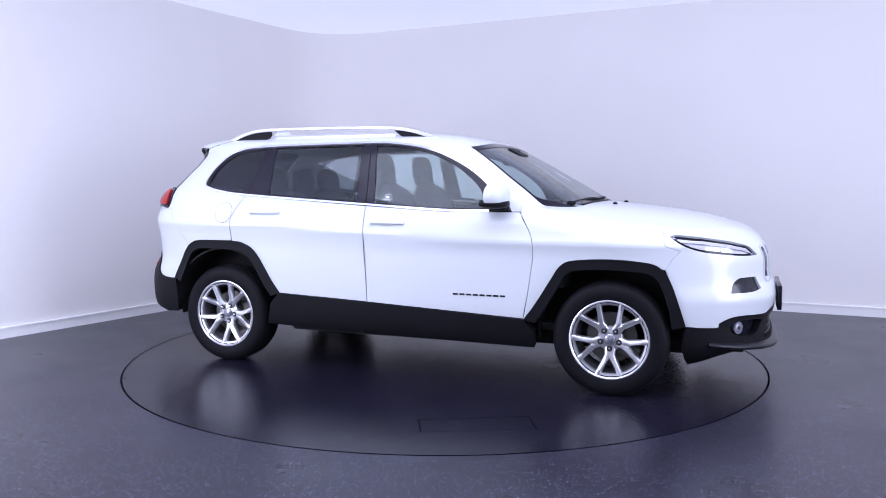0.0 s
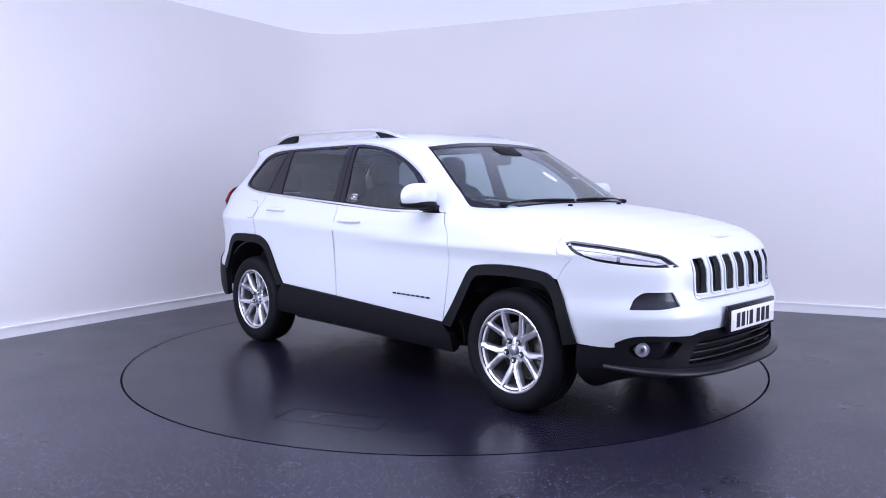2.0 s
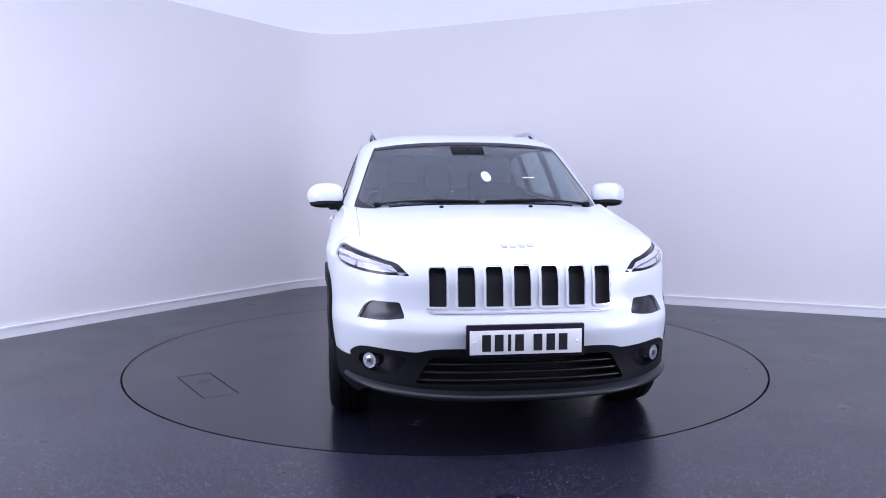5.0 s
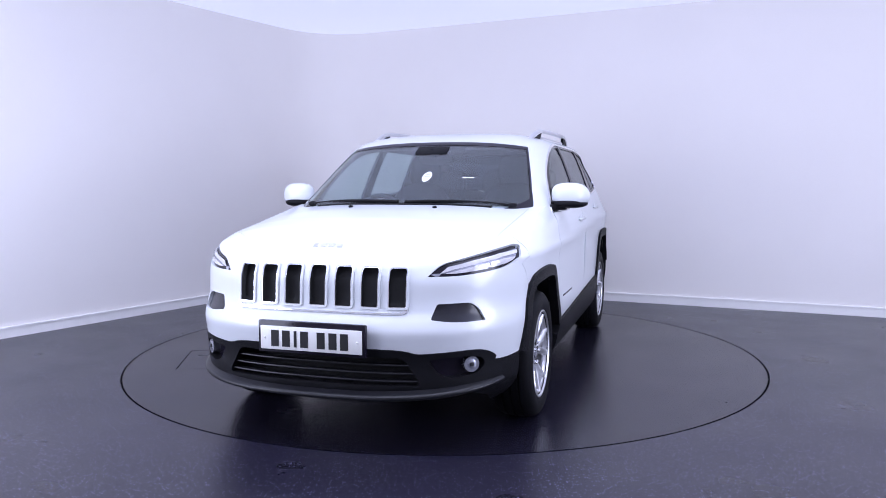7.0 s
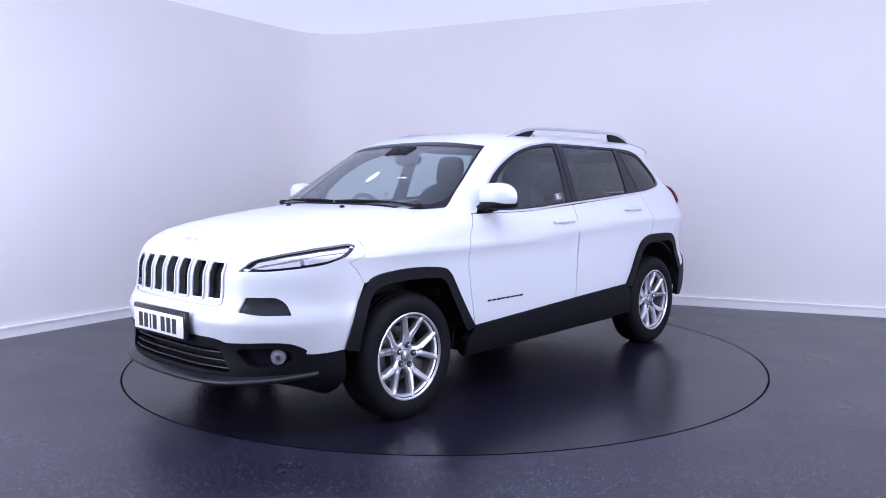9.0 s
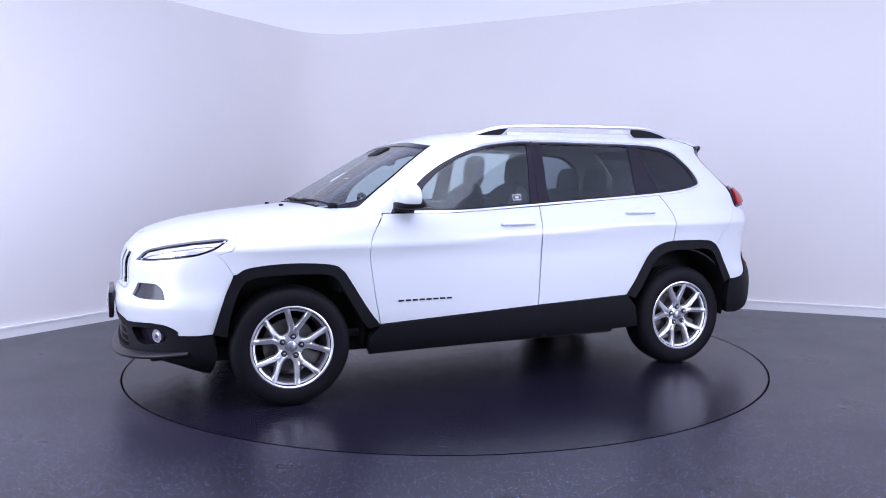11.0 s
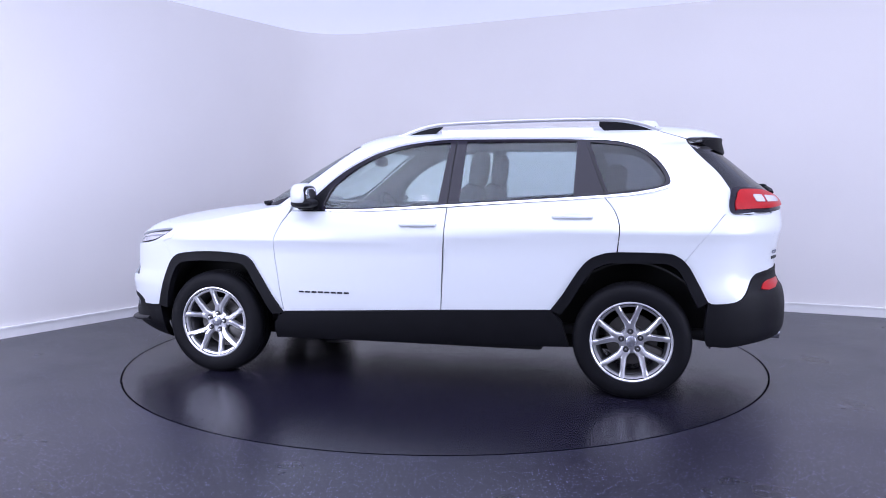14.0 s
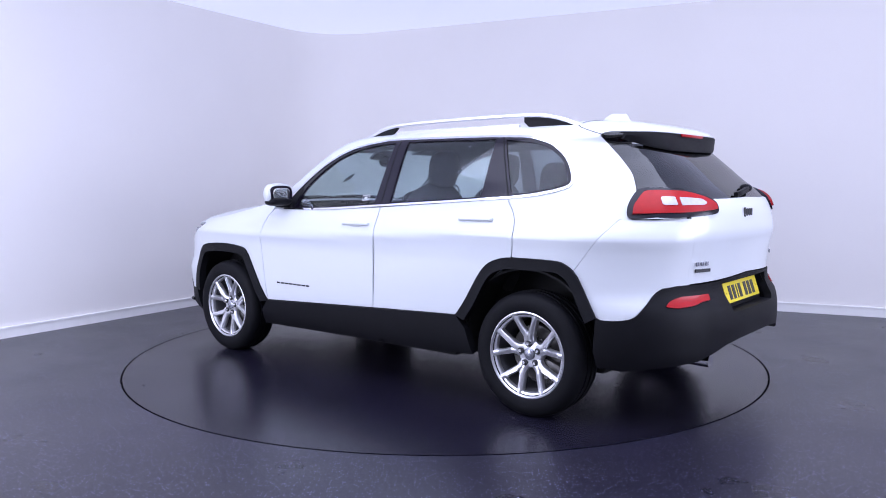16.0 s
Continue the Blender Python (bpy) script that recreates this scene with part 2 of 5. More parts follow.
class Outline:
    """Plan outlines stacked in height. Rows: height, half width, front tip, rear tip. Between the rounded
    ends (superellipses about xf - fa and xr + ra) the sides run straight, with a slight barrel."""

    def __init__(self, rows, nose, tail, rise=False):
        self.rise = rise
        k = np.array(rows, float)
        d = np.concatenate([[0], np.cumsum(np.hypot(np.diff(k[:, 0]), np.diff(k[:, 1])))])
        v = np.linspace(0, d[-1], 500)
        self.v, self.cols = v, []
        for c in range(4):
            h, s = np.diff(d), np.diff(k[:, c]) / np.diff(d)
            m = np.zeros(len(d))
            for i in range(1, len(d) - 1):
                if s[i - 1] * s[i] > 0:
                    w1, w2 = 2 * h[i] + h[i - 1], h[i] + 2 * h[i - 1]
                    m[i] = (w1 + w2) / (w1 / s[i - 1] + w2 / s[i])
            m[0], m[-1] = s[0], s[-1]
            j = np.clip(np.searchsorted(d, v, side="right") - 1, 0, len(d) - 2)
            t = (v - d[j]) / h[j]
            self.cols.append((1 + 2 * t) * (1 - t) ** 2 * k[j, c] + t * (1 - t) ** 2 * h[j] * m[j]
                             + t * t * (3 - 2 * t) * k[j + 1, c] + t * t * (t - 1) * h[j] * m[j + 1])
        # soften the joints between rows
        ker = np.hanning(19)
        ker /= ker.sum()
        self.cols = [np.convolve(np.pad(c, 9, mode="reflect", reflect_type="odd"), ker, mode="valid") for c in self.cols]
        self.nose = [np.array(c, float) for c in zip(*nose)]
        self.tail = [np.array(c, float) for c in zip(*tail)]

    def front(self, z):
        """Length and exponents of the rounded nose at a height."""
        return [float(np.interp(z, self.nose[0], c)) for c in self.nose[1:]]

    def rear(self, z):
        """Length and exponents of the rounded tail at a height."""
        return [float(np.interp(z, self.tail[0], c)) for c in self.tail[1:]]

    def row(self, v):
        return [float(np.interp(v, self.v, c)) for c in self.cols]

    def vz(self, z):
        return float(np.interp(z, self.cols[0], self.v))

    def at(self, u, v):
        """u: 0 front middle, 1 to 2 the side, 3 rear middle; negative on the right-hand side."""
        z, w, xf, xr = self.row(v)
        s = -1 if u < 0 else 1
        u = abs(u)
        if u > 3:
            u, s = 6 - u, -s
        fa, fm, fn = self.front(z)
        ra, rm, rn = self.rear(z)
        fc, rc = xf - min(fa, (xf - xr) * 0.45), xr + min(ra, (xf - xr) * 0.45)
        if self.rise and u > 0.5:
            # the flank's crease climbs towards the tail
            x = fc + (rc - fc) * min(max(u - 1, 0), 1)
            k = min(max(0.03 - 0.051 * (x + 0.7), -0.05), 0.04) * math.exp(-((z - 0.93) / 0.085) ** 2)
            k *= min(1, (u - 0.5) * 2.5) * min(1, max(0, (2.7 - u) * 2))
            w = self.row(self.vz(z - k))[1]
        if u <= 1:
            t = u ** (fm / 2) * math.pi / 2
            x, y = fc + (xf - fc) * max(math.cos(t), 0) ** (2 / fn), w * max(math.sin(t), 0) ** (2 / fm)
        elif u < 2:
            x, y = fc + (rc - fc) * (u - 1), w
        else:
            t = (3 - u) ** (rm / 2) * math.pi / 2
            x, y = rc + (xr - rc) * max(math.cos(t), 0) ** (2 / rn), w * max(math.sin(t), 0) ** (2 / rm)
        return Vector((x, s * y, z))

    def ux(self, x, z):
        """The u of the place on the left flank at x."""
        _, w, xf, xr = self.row(self.vz(z))
        fa, fm, fn = self.front(z)
        ra, rm, rn = self.rear(z)
        fc, rc = xf - min(fa, (xf - xr) * 0.45), xr + min(ra, (xf - xr) * 0.45)
        if x > fc:
            return (math.acos(min(1, (x - fc) / (xf - fc)) ** (fn / 2)) / (math.pi / 2)) ** (2 / fm)
        if x > rc:
            return 1 + (x - fc) / (rc - fc)
        return 3 - (math.acos(min(1, (rc - x) / (rc - xr)) ** (rn / 2)) / (math.pi / 2)) ** (2 / rm)

    def uy(self, y, z, rear=False):
        _, w, xf, xr = self.row(self.vz(z))
        m = self.rear(z)[1] if rear else self.front(z)[1]
        u = (math.asin(min(1, abs(y) / w) ** (m / 2)) / (math.pi / 2)) ** (2 / m)
        u = 3 - u if rear else u
        return u if y >= 0 else -u

    def side(self, x, z, out=0.0, s=1):
        p = self.at(self.ux(x, z), self.vz(z))
        p.y = (p.y + out) * s
        return p


LOW = Outline([(0.18, 0.80, 2.06, -1.98), (0.24, 0.85, 2.20, -2.12), (0.32, 0.885, 2.255, -2.22), (0.42, 0.900, 2.25, -2.250),
               (0.52, 0.905, 2.265, -2.252), (0.58, 0.905, 2.275, -2.246), (0.63, 0.905, 2.258, -2.235), (0.67, 0.905, 2.235, -2.208), (0.72, 0.905, 2.226, -2.195), (0.80, 0.905, 2.222, -2.200), (0.88, 0.911, 2.19, -2.210),
               (0.935, 0.919, 2.145, -2.220), (1.0, 0.902, 2.04, -2.235), (1.08, 0.868, 1.82, -2.228), (1.155, 0.842, 1.66, -2.206),
               (1.20, 0.824, 1.65, -2.165), (1.28, 0.795, 1.6, -2.065)],
              [(0.2, 0.94, 3.0, 2.8), (0.90, 0.94, 3.0, 2.8), (0.95, 1.08, 3.0, 2.8), (1.0, 1.32, 3.0, 2.8), (1.08, 1.62, 3.0, 2.8), (1.2, 1.6, 3.0, 2.8)],
              [(0.2, 0.82, 3.3, 3.3), (0.6, 0.82, 3.3, 3.3), (0.72, 0.82, 3.1, 3.1), (1.0, 0.82, 3.0, 3.0), (1.18, 0.84, 3.0, 3.0), (1.25, 0.88, 3.15, 2.9)], rise=True)
UP = Outline([(1.0, 0.902, 1.36, -2.235), (1.08, 0.868, 1.24, -2.228), (1.155, 0.842, 1.115, -2.206), (1.20, 0.824, 1.04, -2.165), (1.28, 0.795, 0.90, -2.065), (1.40, 0.748, 0.69, -1.92),
              (1.455, 0.724, 0.588, -1.845), (1.475, 0.715, 0.55, -1.825), (1.490, 0.707, 0.52, -1.85), (1.505, 0.697, 0.49, -1.872), (1.525, 0.682, 0.45, -1.872), (1.552, 0.645, 0.375, -1.84), (1.577, 0.58, 0.27, -1.77),
              (1.598, 0.49, 0.12, -1.66), (1.615, 0.36, -0.07, -1.47), (1.627, 0.19, -0.31, -1.18), (1.631, 0.0, -0.5, -0.98)],
             [(1.0, 1.15, 4.6, 3.2), (1.10, 1.13, 4.6, 3.2), (1.30, 0.90, 4.8, 3.2), (1.48, 0.62, 5.0, 3.2), (1.6, 0.62, 5.0, 3.2)],
             [(1.0, 0.82, 3.0, 3.0), (1.18, 0.84, 3.0, 3.0), (1.25, 0.88, 3.15, 2.9), (1.40, 0.92, 3.8, 2.9), (1.48, 0.82, 4.8, 3.2), (1.6, 0.80, 4.8, 3.4)])


def hood_z(x, y):
    zc = float(np.interp(x, [0.7, 1.0, 1.13, 1.4, 1.65, 1.83, 1.98, 2.08, 2.14, 2.20, 2.26],
                         [1.165, 1.145, 1.133, 1.108, 1.078, 1.048, 1.010, 0.975, 0.945, 0.895, 0.83]))
    drop = float(np.interp(x, [0.85, 1.1, 1.4, 1.7], [0.045, 0.075, 0.108, 0.125]))
    return zc - drop * (abs(y) / 0.87) ** 3.2


def hood_edge(u):
    """Where the flank and nose meet the bonnet's surface, for a u of LOW."""
    lo, hi = LOW.vz(0.70), LOW.vz(1.16)
    for _ in range(30):
        v = (lo + hi) / 2
        p = LOW.at(u, v)
        if p.z < hood_z(p.x, p.y):
            lo = v
        else:
            hi = v
    return p


def edge_z(x):
    """Height of that meeting line on the flank at x."""
    z = 0.98
    for _ in range(25):
        p = LOW.side(x, z)
        z = 0.5 * z + 0.5 * hood_z(p.x, p.y)
    return z


def fine(poly, step):
    """Closed outline with its edges divided."""
    out = []
    for (a, b), (c, d) in zip(poly, poly[1:] + poly[:1]):
        n = max(1, int(math.hypot(c - a, d - b) / step))
        out += [(a + (c - a) * i / n, b + (d - b) * i / n) for i in range(n)]
    return out


def rounded(poly, r):
    """Closed outline with rounded corners; r is one radius, or one for each corner."""
    out, n = [], len(poly)
    rs = r if isinstance(r, (list, tuple)) else [r] * n
    for i in range(n):
        p = Vector(poly[i])
        a, b = Vector(poly[i - 1]) - p, Vector(poly[(i + 1) % n]) - p
        k = min(rs[i], a.length * 0.49, b.length * 0.49)
        if k < 1e-4:
            out.append(tuple(p))
            continue
        s, e = p + a.normalized() * k, p + b.normalized() * k
        for j in range(7):
            t = j / 6
            out.append(tuple(s * (1 - t) ** 2 + p * 2 * t * (1 - t) + e * t * t))
    return out


def smooth_line(pts, n=8):
    """An open Catmull-Rom run through the points."""
    p = [Vector(q) for q in pts]
    p = [p[0] * 2 - p[1]] + p + [p[-1] * 2 - p[-2]]
    out = []
    for i in range(1, len(p) - 2):
        for j in range(n):
            t = j / n
            out.append(tuple(0.5 * (2 * p[i] + (p[i + 1] - p[i - 1]) * t + (2 * p[i - 1] - 5 * p[i] + 4 * p[i + 1] - p[i + 2]) * t * t
                                    + (3 * p[i] - p[i - 1] - 3 * p[i + 1] + p[i + 2]) * t ** 3)))
    out.append(tuple(p[-2]))
    return out


def inside(poly, x, y):
    c, j = False, len(poly) - 1
    for i in range(len(poly)):
        (xi, yi), (xj, yj) = poly[i], poly[j]
        if (yi > y) != (yj > y) and x < (xj - xi) * (y - yi) / (yj - yi) + xi:
            c = not c
        j = i
    return c


def plate_mesh(name, poly, fn, sx=0.04, sy=0.04, holes=(), thick=0.02, mirror=False, whole=False):
    """A curved panel: the outline (with holes) filled with a fine net, laid on the surface fn(a, b) and given thickness inwards."""
    loops = [poly] + list(holes)
    pts, edges = [], []
    for lp in loops:
        k = len(pts)
        pts += [(a / sx, b / sy) for a, b in lp]
        edges += [(k + i, k + (i + 1) % len(lp)) for i in range(len(lp))]
    arr = np.array(pts[:len(poly)])
    lo, hi = arr.min(0), arr.max(0)
    lps = []
    k = 0
    for lp in loops:
        lps.append(pts[k:k + len(lp)])
        k += len(lp)
    allb = np.array(pts)
    for i in range(int(lo[0]), int(hi[0]) + 2):
        for j in range(int(lo[1]), int(hi[1]) + 2):
            q = (i + 0.5 * (j % 2), j)
            if inside(lps[0], *q) and not any(inside(h, *q) for h in lps[1:]) and np.min(np.abs(allb - q).sum(1)) > 0.4:
                pts.append(q)
    v2, _, tris, _, _, _ = geometry.delaunay_2d_cdt([Vector(p) for p in pts], edges, [], 0, 1e-6)
    keep = []
    for t in tris:
        c = sum((v2[i] for i in t), Vector((0, 0))) / 3
        if inside(lps[0], *c) and not any(inside(h, *c) for h in lps[1:]):
            keep.append(list(t))
    P, N = [], []
    e = 0.003
    for q in v2:
        a, b = q.x * sx, q.y * sy
        P.append(fn(a, b))
        n = (fn(a + e, b) - fn(a - e, b)).cross(fn(a, b + e) - fn(a, b - e))
        N.append(n.normalized() if n.length > 1e-12 else Vector((0, 0, 1)))
    s = sum(n.dot(p - Vector((p.x * 0.6, 0, 0.75 if p.z < 1.5 else 1.2))) for n, p in zip(N, P))
    if s < 0:
        N = [-n for n in N]
    n0 = len(P)
    verts = P + [p - n * thick for p, n in zip(P, N)]
    norms = N + [-n for n in N]
    faces, idx = [], []
    count = {}
    for t in keep:
        a, b, c = t
        if (P[b] - P[a]).cross(P[c] - P[a]).dot(N[a] + N[b] + N[c]) < 0:
            t = [a, c, b]
        faces.append(tuple(t)), idx.append(0)
        faces.append(tuple(i + n0 for i in reversed(t))), idx.append(1)
        for i in range(3):
            ed = (t[i], t[(i + 1) % 3])
            count[tuple(sorted(ed))] = None if tuple(sorted(ed)) in count else ed
    for ed in count.values():
        if ed is None:
            continue
        i, j = ed
        k = len(verts)
        n = (P[j] - P[i]).cross(N[i]).normalized()
        verts += [P[i], P[j], verts[j + n0], verts[i + n0]]
        norms += [n] * 4
        faces.append((k + 1, k, k + 3, k + 2)), idx.append(0)
    if mirror:
        verts = [Vector((p.x, -p.y, p.z)) for p in verts]
        norms = [Vector((p.x, -p.y, p.z)) for p in norms]
        faces = [tuple(reversed(f)) for f in faces]
    if whole:
        k = len(verts)
        verts = verts + [Vector((p.x, -p.y, p.z)) for p in verts]
        norms = norms + [Vector((p.x, -p.y, p.z)) for p in norms]
        faces = faces + [tuple(i + k for i in reversed(f)) for f in faces]
        idx = idx + idx
    me = bpy.data.meshes.new(name)
    me.from_pydata([tuple(p) for p in verts], [], faces)
    me.shade_smooth()
    me.polygons.foreach_set("material_index", idx)
    me.normals_split_custom_set_from_vertices([tuple(n) for n in norms])
    me.update()
    return me


def panel(name, poly, fn, material, parent, back=None, label="", both=False, **kw):
    """One panel, or a left and a right one."""
    obs = []
    for m in ((False, True) if both else (False,)):
        me = plate_mesh(name, poly, fn, mirror=m, **kw)
        me.materials.append(material)
        me.materials.append(back or TRIM)
        ob = new(name, me)
        ob.parent = parent
        if label:
            ob["label"] = label
        obs.append(ob)
    return obs


def low_side(x, z):
    return LOW.side(x, z)


def up_side(x, z):
    return UP.side(x, z)


def lifted(fn, d):
    """The same surface moved outwards along its normal."""
    def g(a, b):
        e = 0.003
        p = fn(a, b)
        n = (fn(a + e, b) - fn(a - e, b)).cross(fn(a, b + e) - fn(a, b - e)).normalized()
        if n.dot(p - Vector((p.x * 0.6, 0, 0.75))) < 0:
            n = -n
        return p + n * d
    return g


def low_u(u, z):
    return LOW.at(u, LOW.vz(z))


def up_u(u, v):
    return UP.at(u, v)


def twin(half):
    """A run of points from the middle outwards and back, completed by its mirror image."""
    return half + [(-a, b) for a, b in reversed(half) if abs(a) > 1e-6]


car = tagged(new("car"), "white five-door SUV with black plastic cladding and alloy wheels", "car")
car.empty_display_size = 0.3

ARCH_F = [(0.835, 0.43), (0.91, 0.53), (1.015, 0.70), (1.06, 0.765), (1.13, 0.80), (1.35, 0.815), (1.56, 0.80), (1.64, 0.765), (1.69, 0.69), (1.735, 0.57), (1.775, 0.44)]
ARCH_R = [(-0.885, 0.51), (-0.95, 0.595), (-1.04, 0.74), (-1.10, 0.81), (-1.17, 0.845), (-1.26, 0.86), (-1.52, 0.86), (-1.60, 0.84), (-1.655, 0.79), (-1.715, 0.68), (-1.765, 0.585)]
WIN_IN = [(0.735, 1.088), (0.33, 1.088), (-0.20, 1.118), (-1.20, 1.18), (-1.47, 1.215), (-1.555, 1.25), (-1.525, 1.34), (-1.44, 1.43), (-1.33, 1.485), (-1.10, 1.515),
          (-0.30, 1.527), (-0.10, 1.518), (0.10, 1.488), (0.28, 1.43), (0.50, 1.305)]


def xz(outline, pts, step=0.03):
    """Flank points (x, height) as (u, height), finely divided."""
    return [(outline.ux(x, z), z) for x, z in fine_open(pts, step)]


def fine_open(pts, step):
    out = []
    for (a, b), (c, d) in zip(pts, pts[1:]):
        n = max(1, int(math.hypot(c - a, d - b) / step))
        out += [(a + (c - a) * i / n, b + (d - b) * i / n) for i in range(n)]
    return out + [tuple(pts[-1])]


def yz(outline, pts, step=0.03, rear=False):
    return [(outline.uy(y, z, rear), z) for y, z in fine_open(pts, step)]


def up_z(u, z):
    return UP.at(u, UP.vz(z))


def as_v(poly):
    return [(u, UP.vz(z)) for u, z in poly]


def rbox(sx, sy, sz, bev, at=(0, 0, 0), rot=None, seg=2):
    bm = bmesh.new()
    bmesh.ops.create_cube(bm, size=1)
    bmesh.ops.scale(bm, vec=(sx, sy, sz), verts=bm.verts)
    if bev:
        bmesh.ops.bevel(bm, geom=bm.edges[:], offset=bev, segments=seg, affect="EDGES", profile=0.5)
    if rot is not None:
        bmesh.ops.rotate(bm, cent=(0, 0, 0), matrix=rot, verts=bm.verts)
    bmesh.ops.translate(bm, vec=at, verts=bm.verts)
    return bm


def join(*bms):
    out = bmesh.new()
    for b in bms:
        me = bpy.data.meshes.new("tmp")
        b.to_mesh(me)
        b.free()
        out.from_mesh(me)
        bpy.data.meshes.remove(me)
    return out


def flip(bm):
    """The mirror image across the car's middle."""
    bmesh.ops.scale(bm, vec=(1, -1, 1), verts=bm.verts)
    bmesh.ops.reverse_faces(bm, faces=bm.faces)
    return bm


def sweep(path, section, closed=True):
    """A section (list of (side, up)) carried along a path of points; sections stay upright."""
    bm = bmesh.new()
    rings = []
    p = [Vector(q) for q in path]
    for i, q in enumerate(p):
        d = (p[min(i + 1, len(p) - 1)] - p[max(i - 1, 0)]).normalized()
        side = d.cross(Vector((0, 0, 1)))
        side = side.normalized() if side.length > 1e-6 else Vector((0, 1, 0))
        up = side.cross(d)
        rings.append([bm.verts.new(q + side * a + up * b) for a, b in section])
    n = len(section)
    for a, b in zip(rings, rings[1:]):
        for k in range(n):
            bm.faces.new((a[k], a[(k + 1) % n], b[(k + 1) % n], b[k]))
    if closed:
        bm.faces.new(rings[0])
        bm.faces.new(list(reversed(rings[-1])))
    return bm


def tube(path, r, n=10):
    return sweep(path, [(r * math.cos(2 * math.pi * i / n), r * math.sin(2 * math.pi * i / n)) for i in range(n)])


def ring_poly(poly, d):
    """The outline moved inwards (d > 0) by d."""
    n = len(poly)
    area = sum(poly[i][0] * poly[(i + 1) % n][1] - poly[(i + 1) % n][0] * poly[i][1] for i in range(n))
    s = 1 if area > 0 else -1
    out = []
    for i in range(n):
        a, b = Vector(poly[i - 1]), Vector(poly[(i + 1) % n])
        t = (b - a).normalized()
        out.append((poly[i][0] - t.y * d * s, poly[i][1] + t.x * d * s))
    return out


HEAD = rounded([(1.672, 0.951), (1.705, 0.960), (1.86, 0.944), (1.995, 0.921), (2.098, 0.890), (2.150, 0.832), (2.085, 0.833), (1.973, 0.846), (1.843, 0.864), (1.745, 0.900)], [0.012, 0.02, 0.05, 0.05, 0.03, 0.006, 0.03, 0.05, 0.05, 0.04])
HEAD = [(x, min(z, edge_z(x) - 0.009)) for x, z in HEAD]
POD = rounded([(0.758, 0.623), (0.722, 0.688), (0.690, 0.714), (0.556, 0.712), (0.536, 0.652), (0.538, 0.637), (0.64, 0.622)], [0.012, 0.03, 0.02, 0.012, 0.01, 0.01, 0.05])
REAR_EDGE_X = [(-1.765, 0.587), (-1.80, 0.576), (-1.891, 0.582), (-1.944, 0.602), (-1.978, 0.649), (-2.004, 0.708), (-2.033, 0.738)]
REAR_EDGE_Y = [(0.651, 0.748), (0.454, 0.753), (0.30, 0.758), (0.0, 0.768)]


def rear_edge():
    a = xz(LOW, smooth_line(REAR_EDGE_X, 4))
    return a + yz(LOW, [(abs(LOW.at(a[-1][0], LOW.vz(a[-1][1])).y), a[-1][1])] + REAR_EDGE_Y, rear=True)[1:]


def front_edge():
    """Upper rim of the black lower bumper, from the wheel arch to the middle, as (u, height)."""
    a = [(LOW.ux(x, z), z) for x, z in ((1.775, 0.44), (1.87, 0.432), (1.95, 0.434))]
    a += [(LOW.uy(y, z), z) for y, z in ((0.785, 0.456), (0.75, 0.486), (0.69, 0.495), (0.56, 0.489), (0.485, 0.487), (0.435, 0.499), (0.36, 0.506), (0.15, 0.508), (0.0, 0.508))]
    return smooth_line(a, 5)


NOSE_Y = LOW.side(1.95, edge_z(1.95)).y - 0.003


def bonnet_y(x):
    """Half width of the bonnet, flaring out to the headlamp at its front corner."""
    return float(np.interp(x, [0.8, 1.0, 1.5, 1.75, 1.95], [0.745, 0.742, 0.735, 0.733, NOSE_Y]))


def nose_point(x0, x1, n):
    """Meeting line of flank and bonnet from x0 to x1, as (y, x)."""
    out = []
    for x in np.linspace(x0, x1, n):
        p = LOW.side(x, edge_z(x))
        out.append((p.y, p.x))
    return out


def hood_at(y, x):
    return Vector((x, y, hood_z(x, y)))


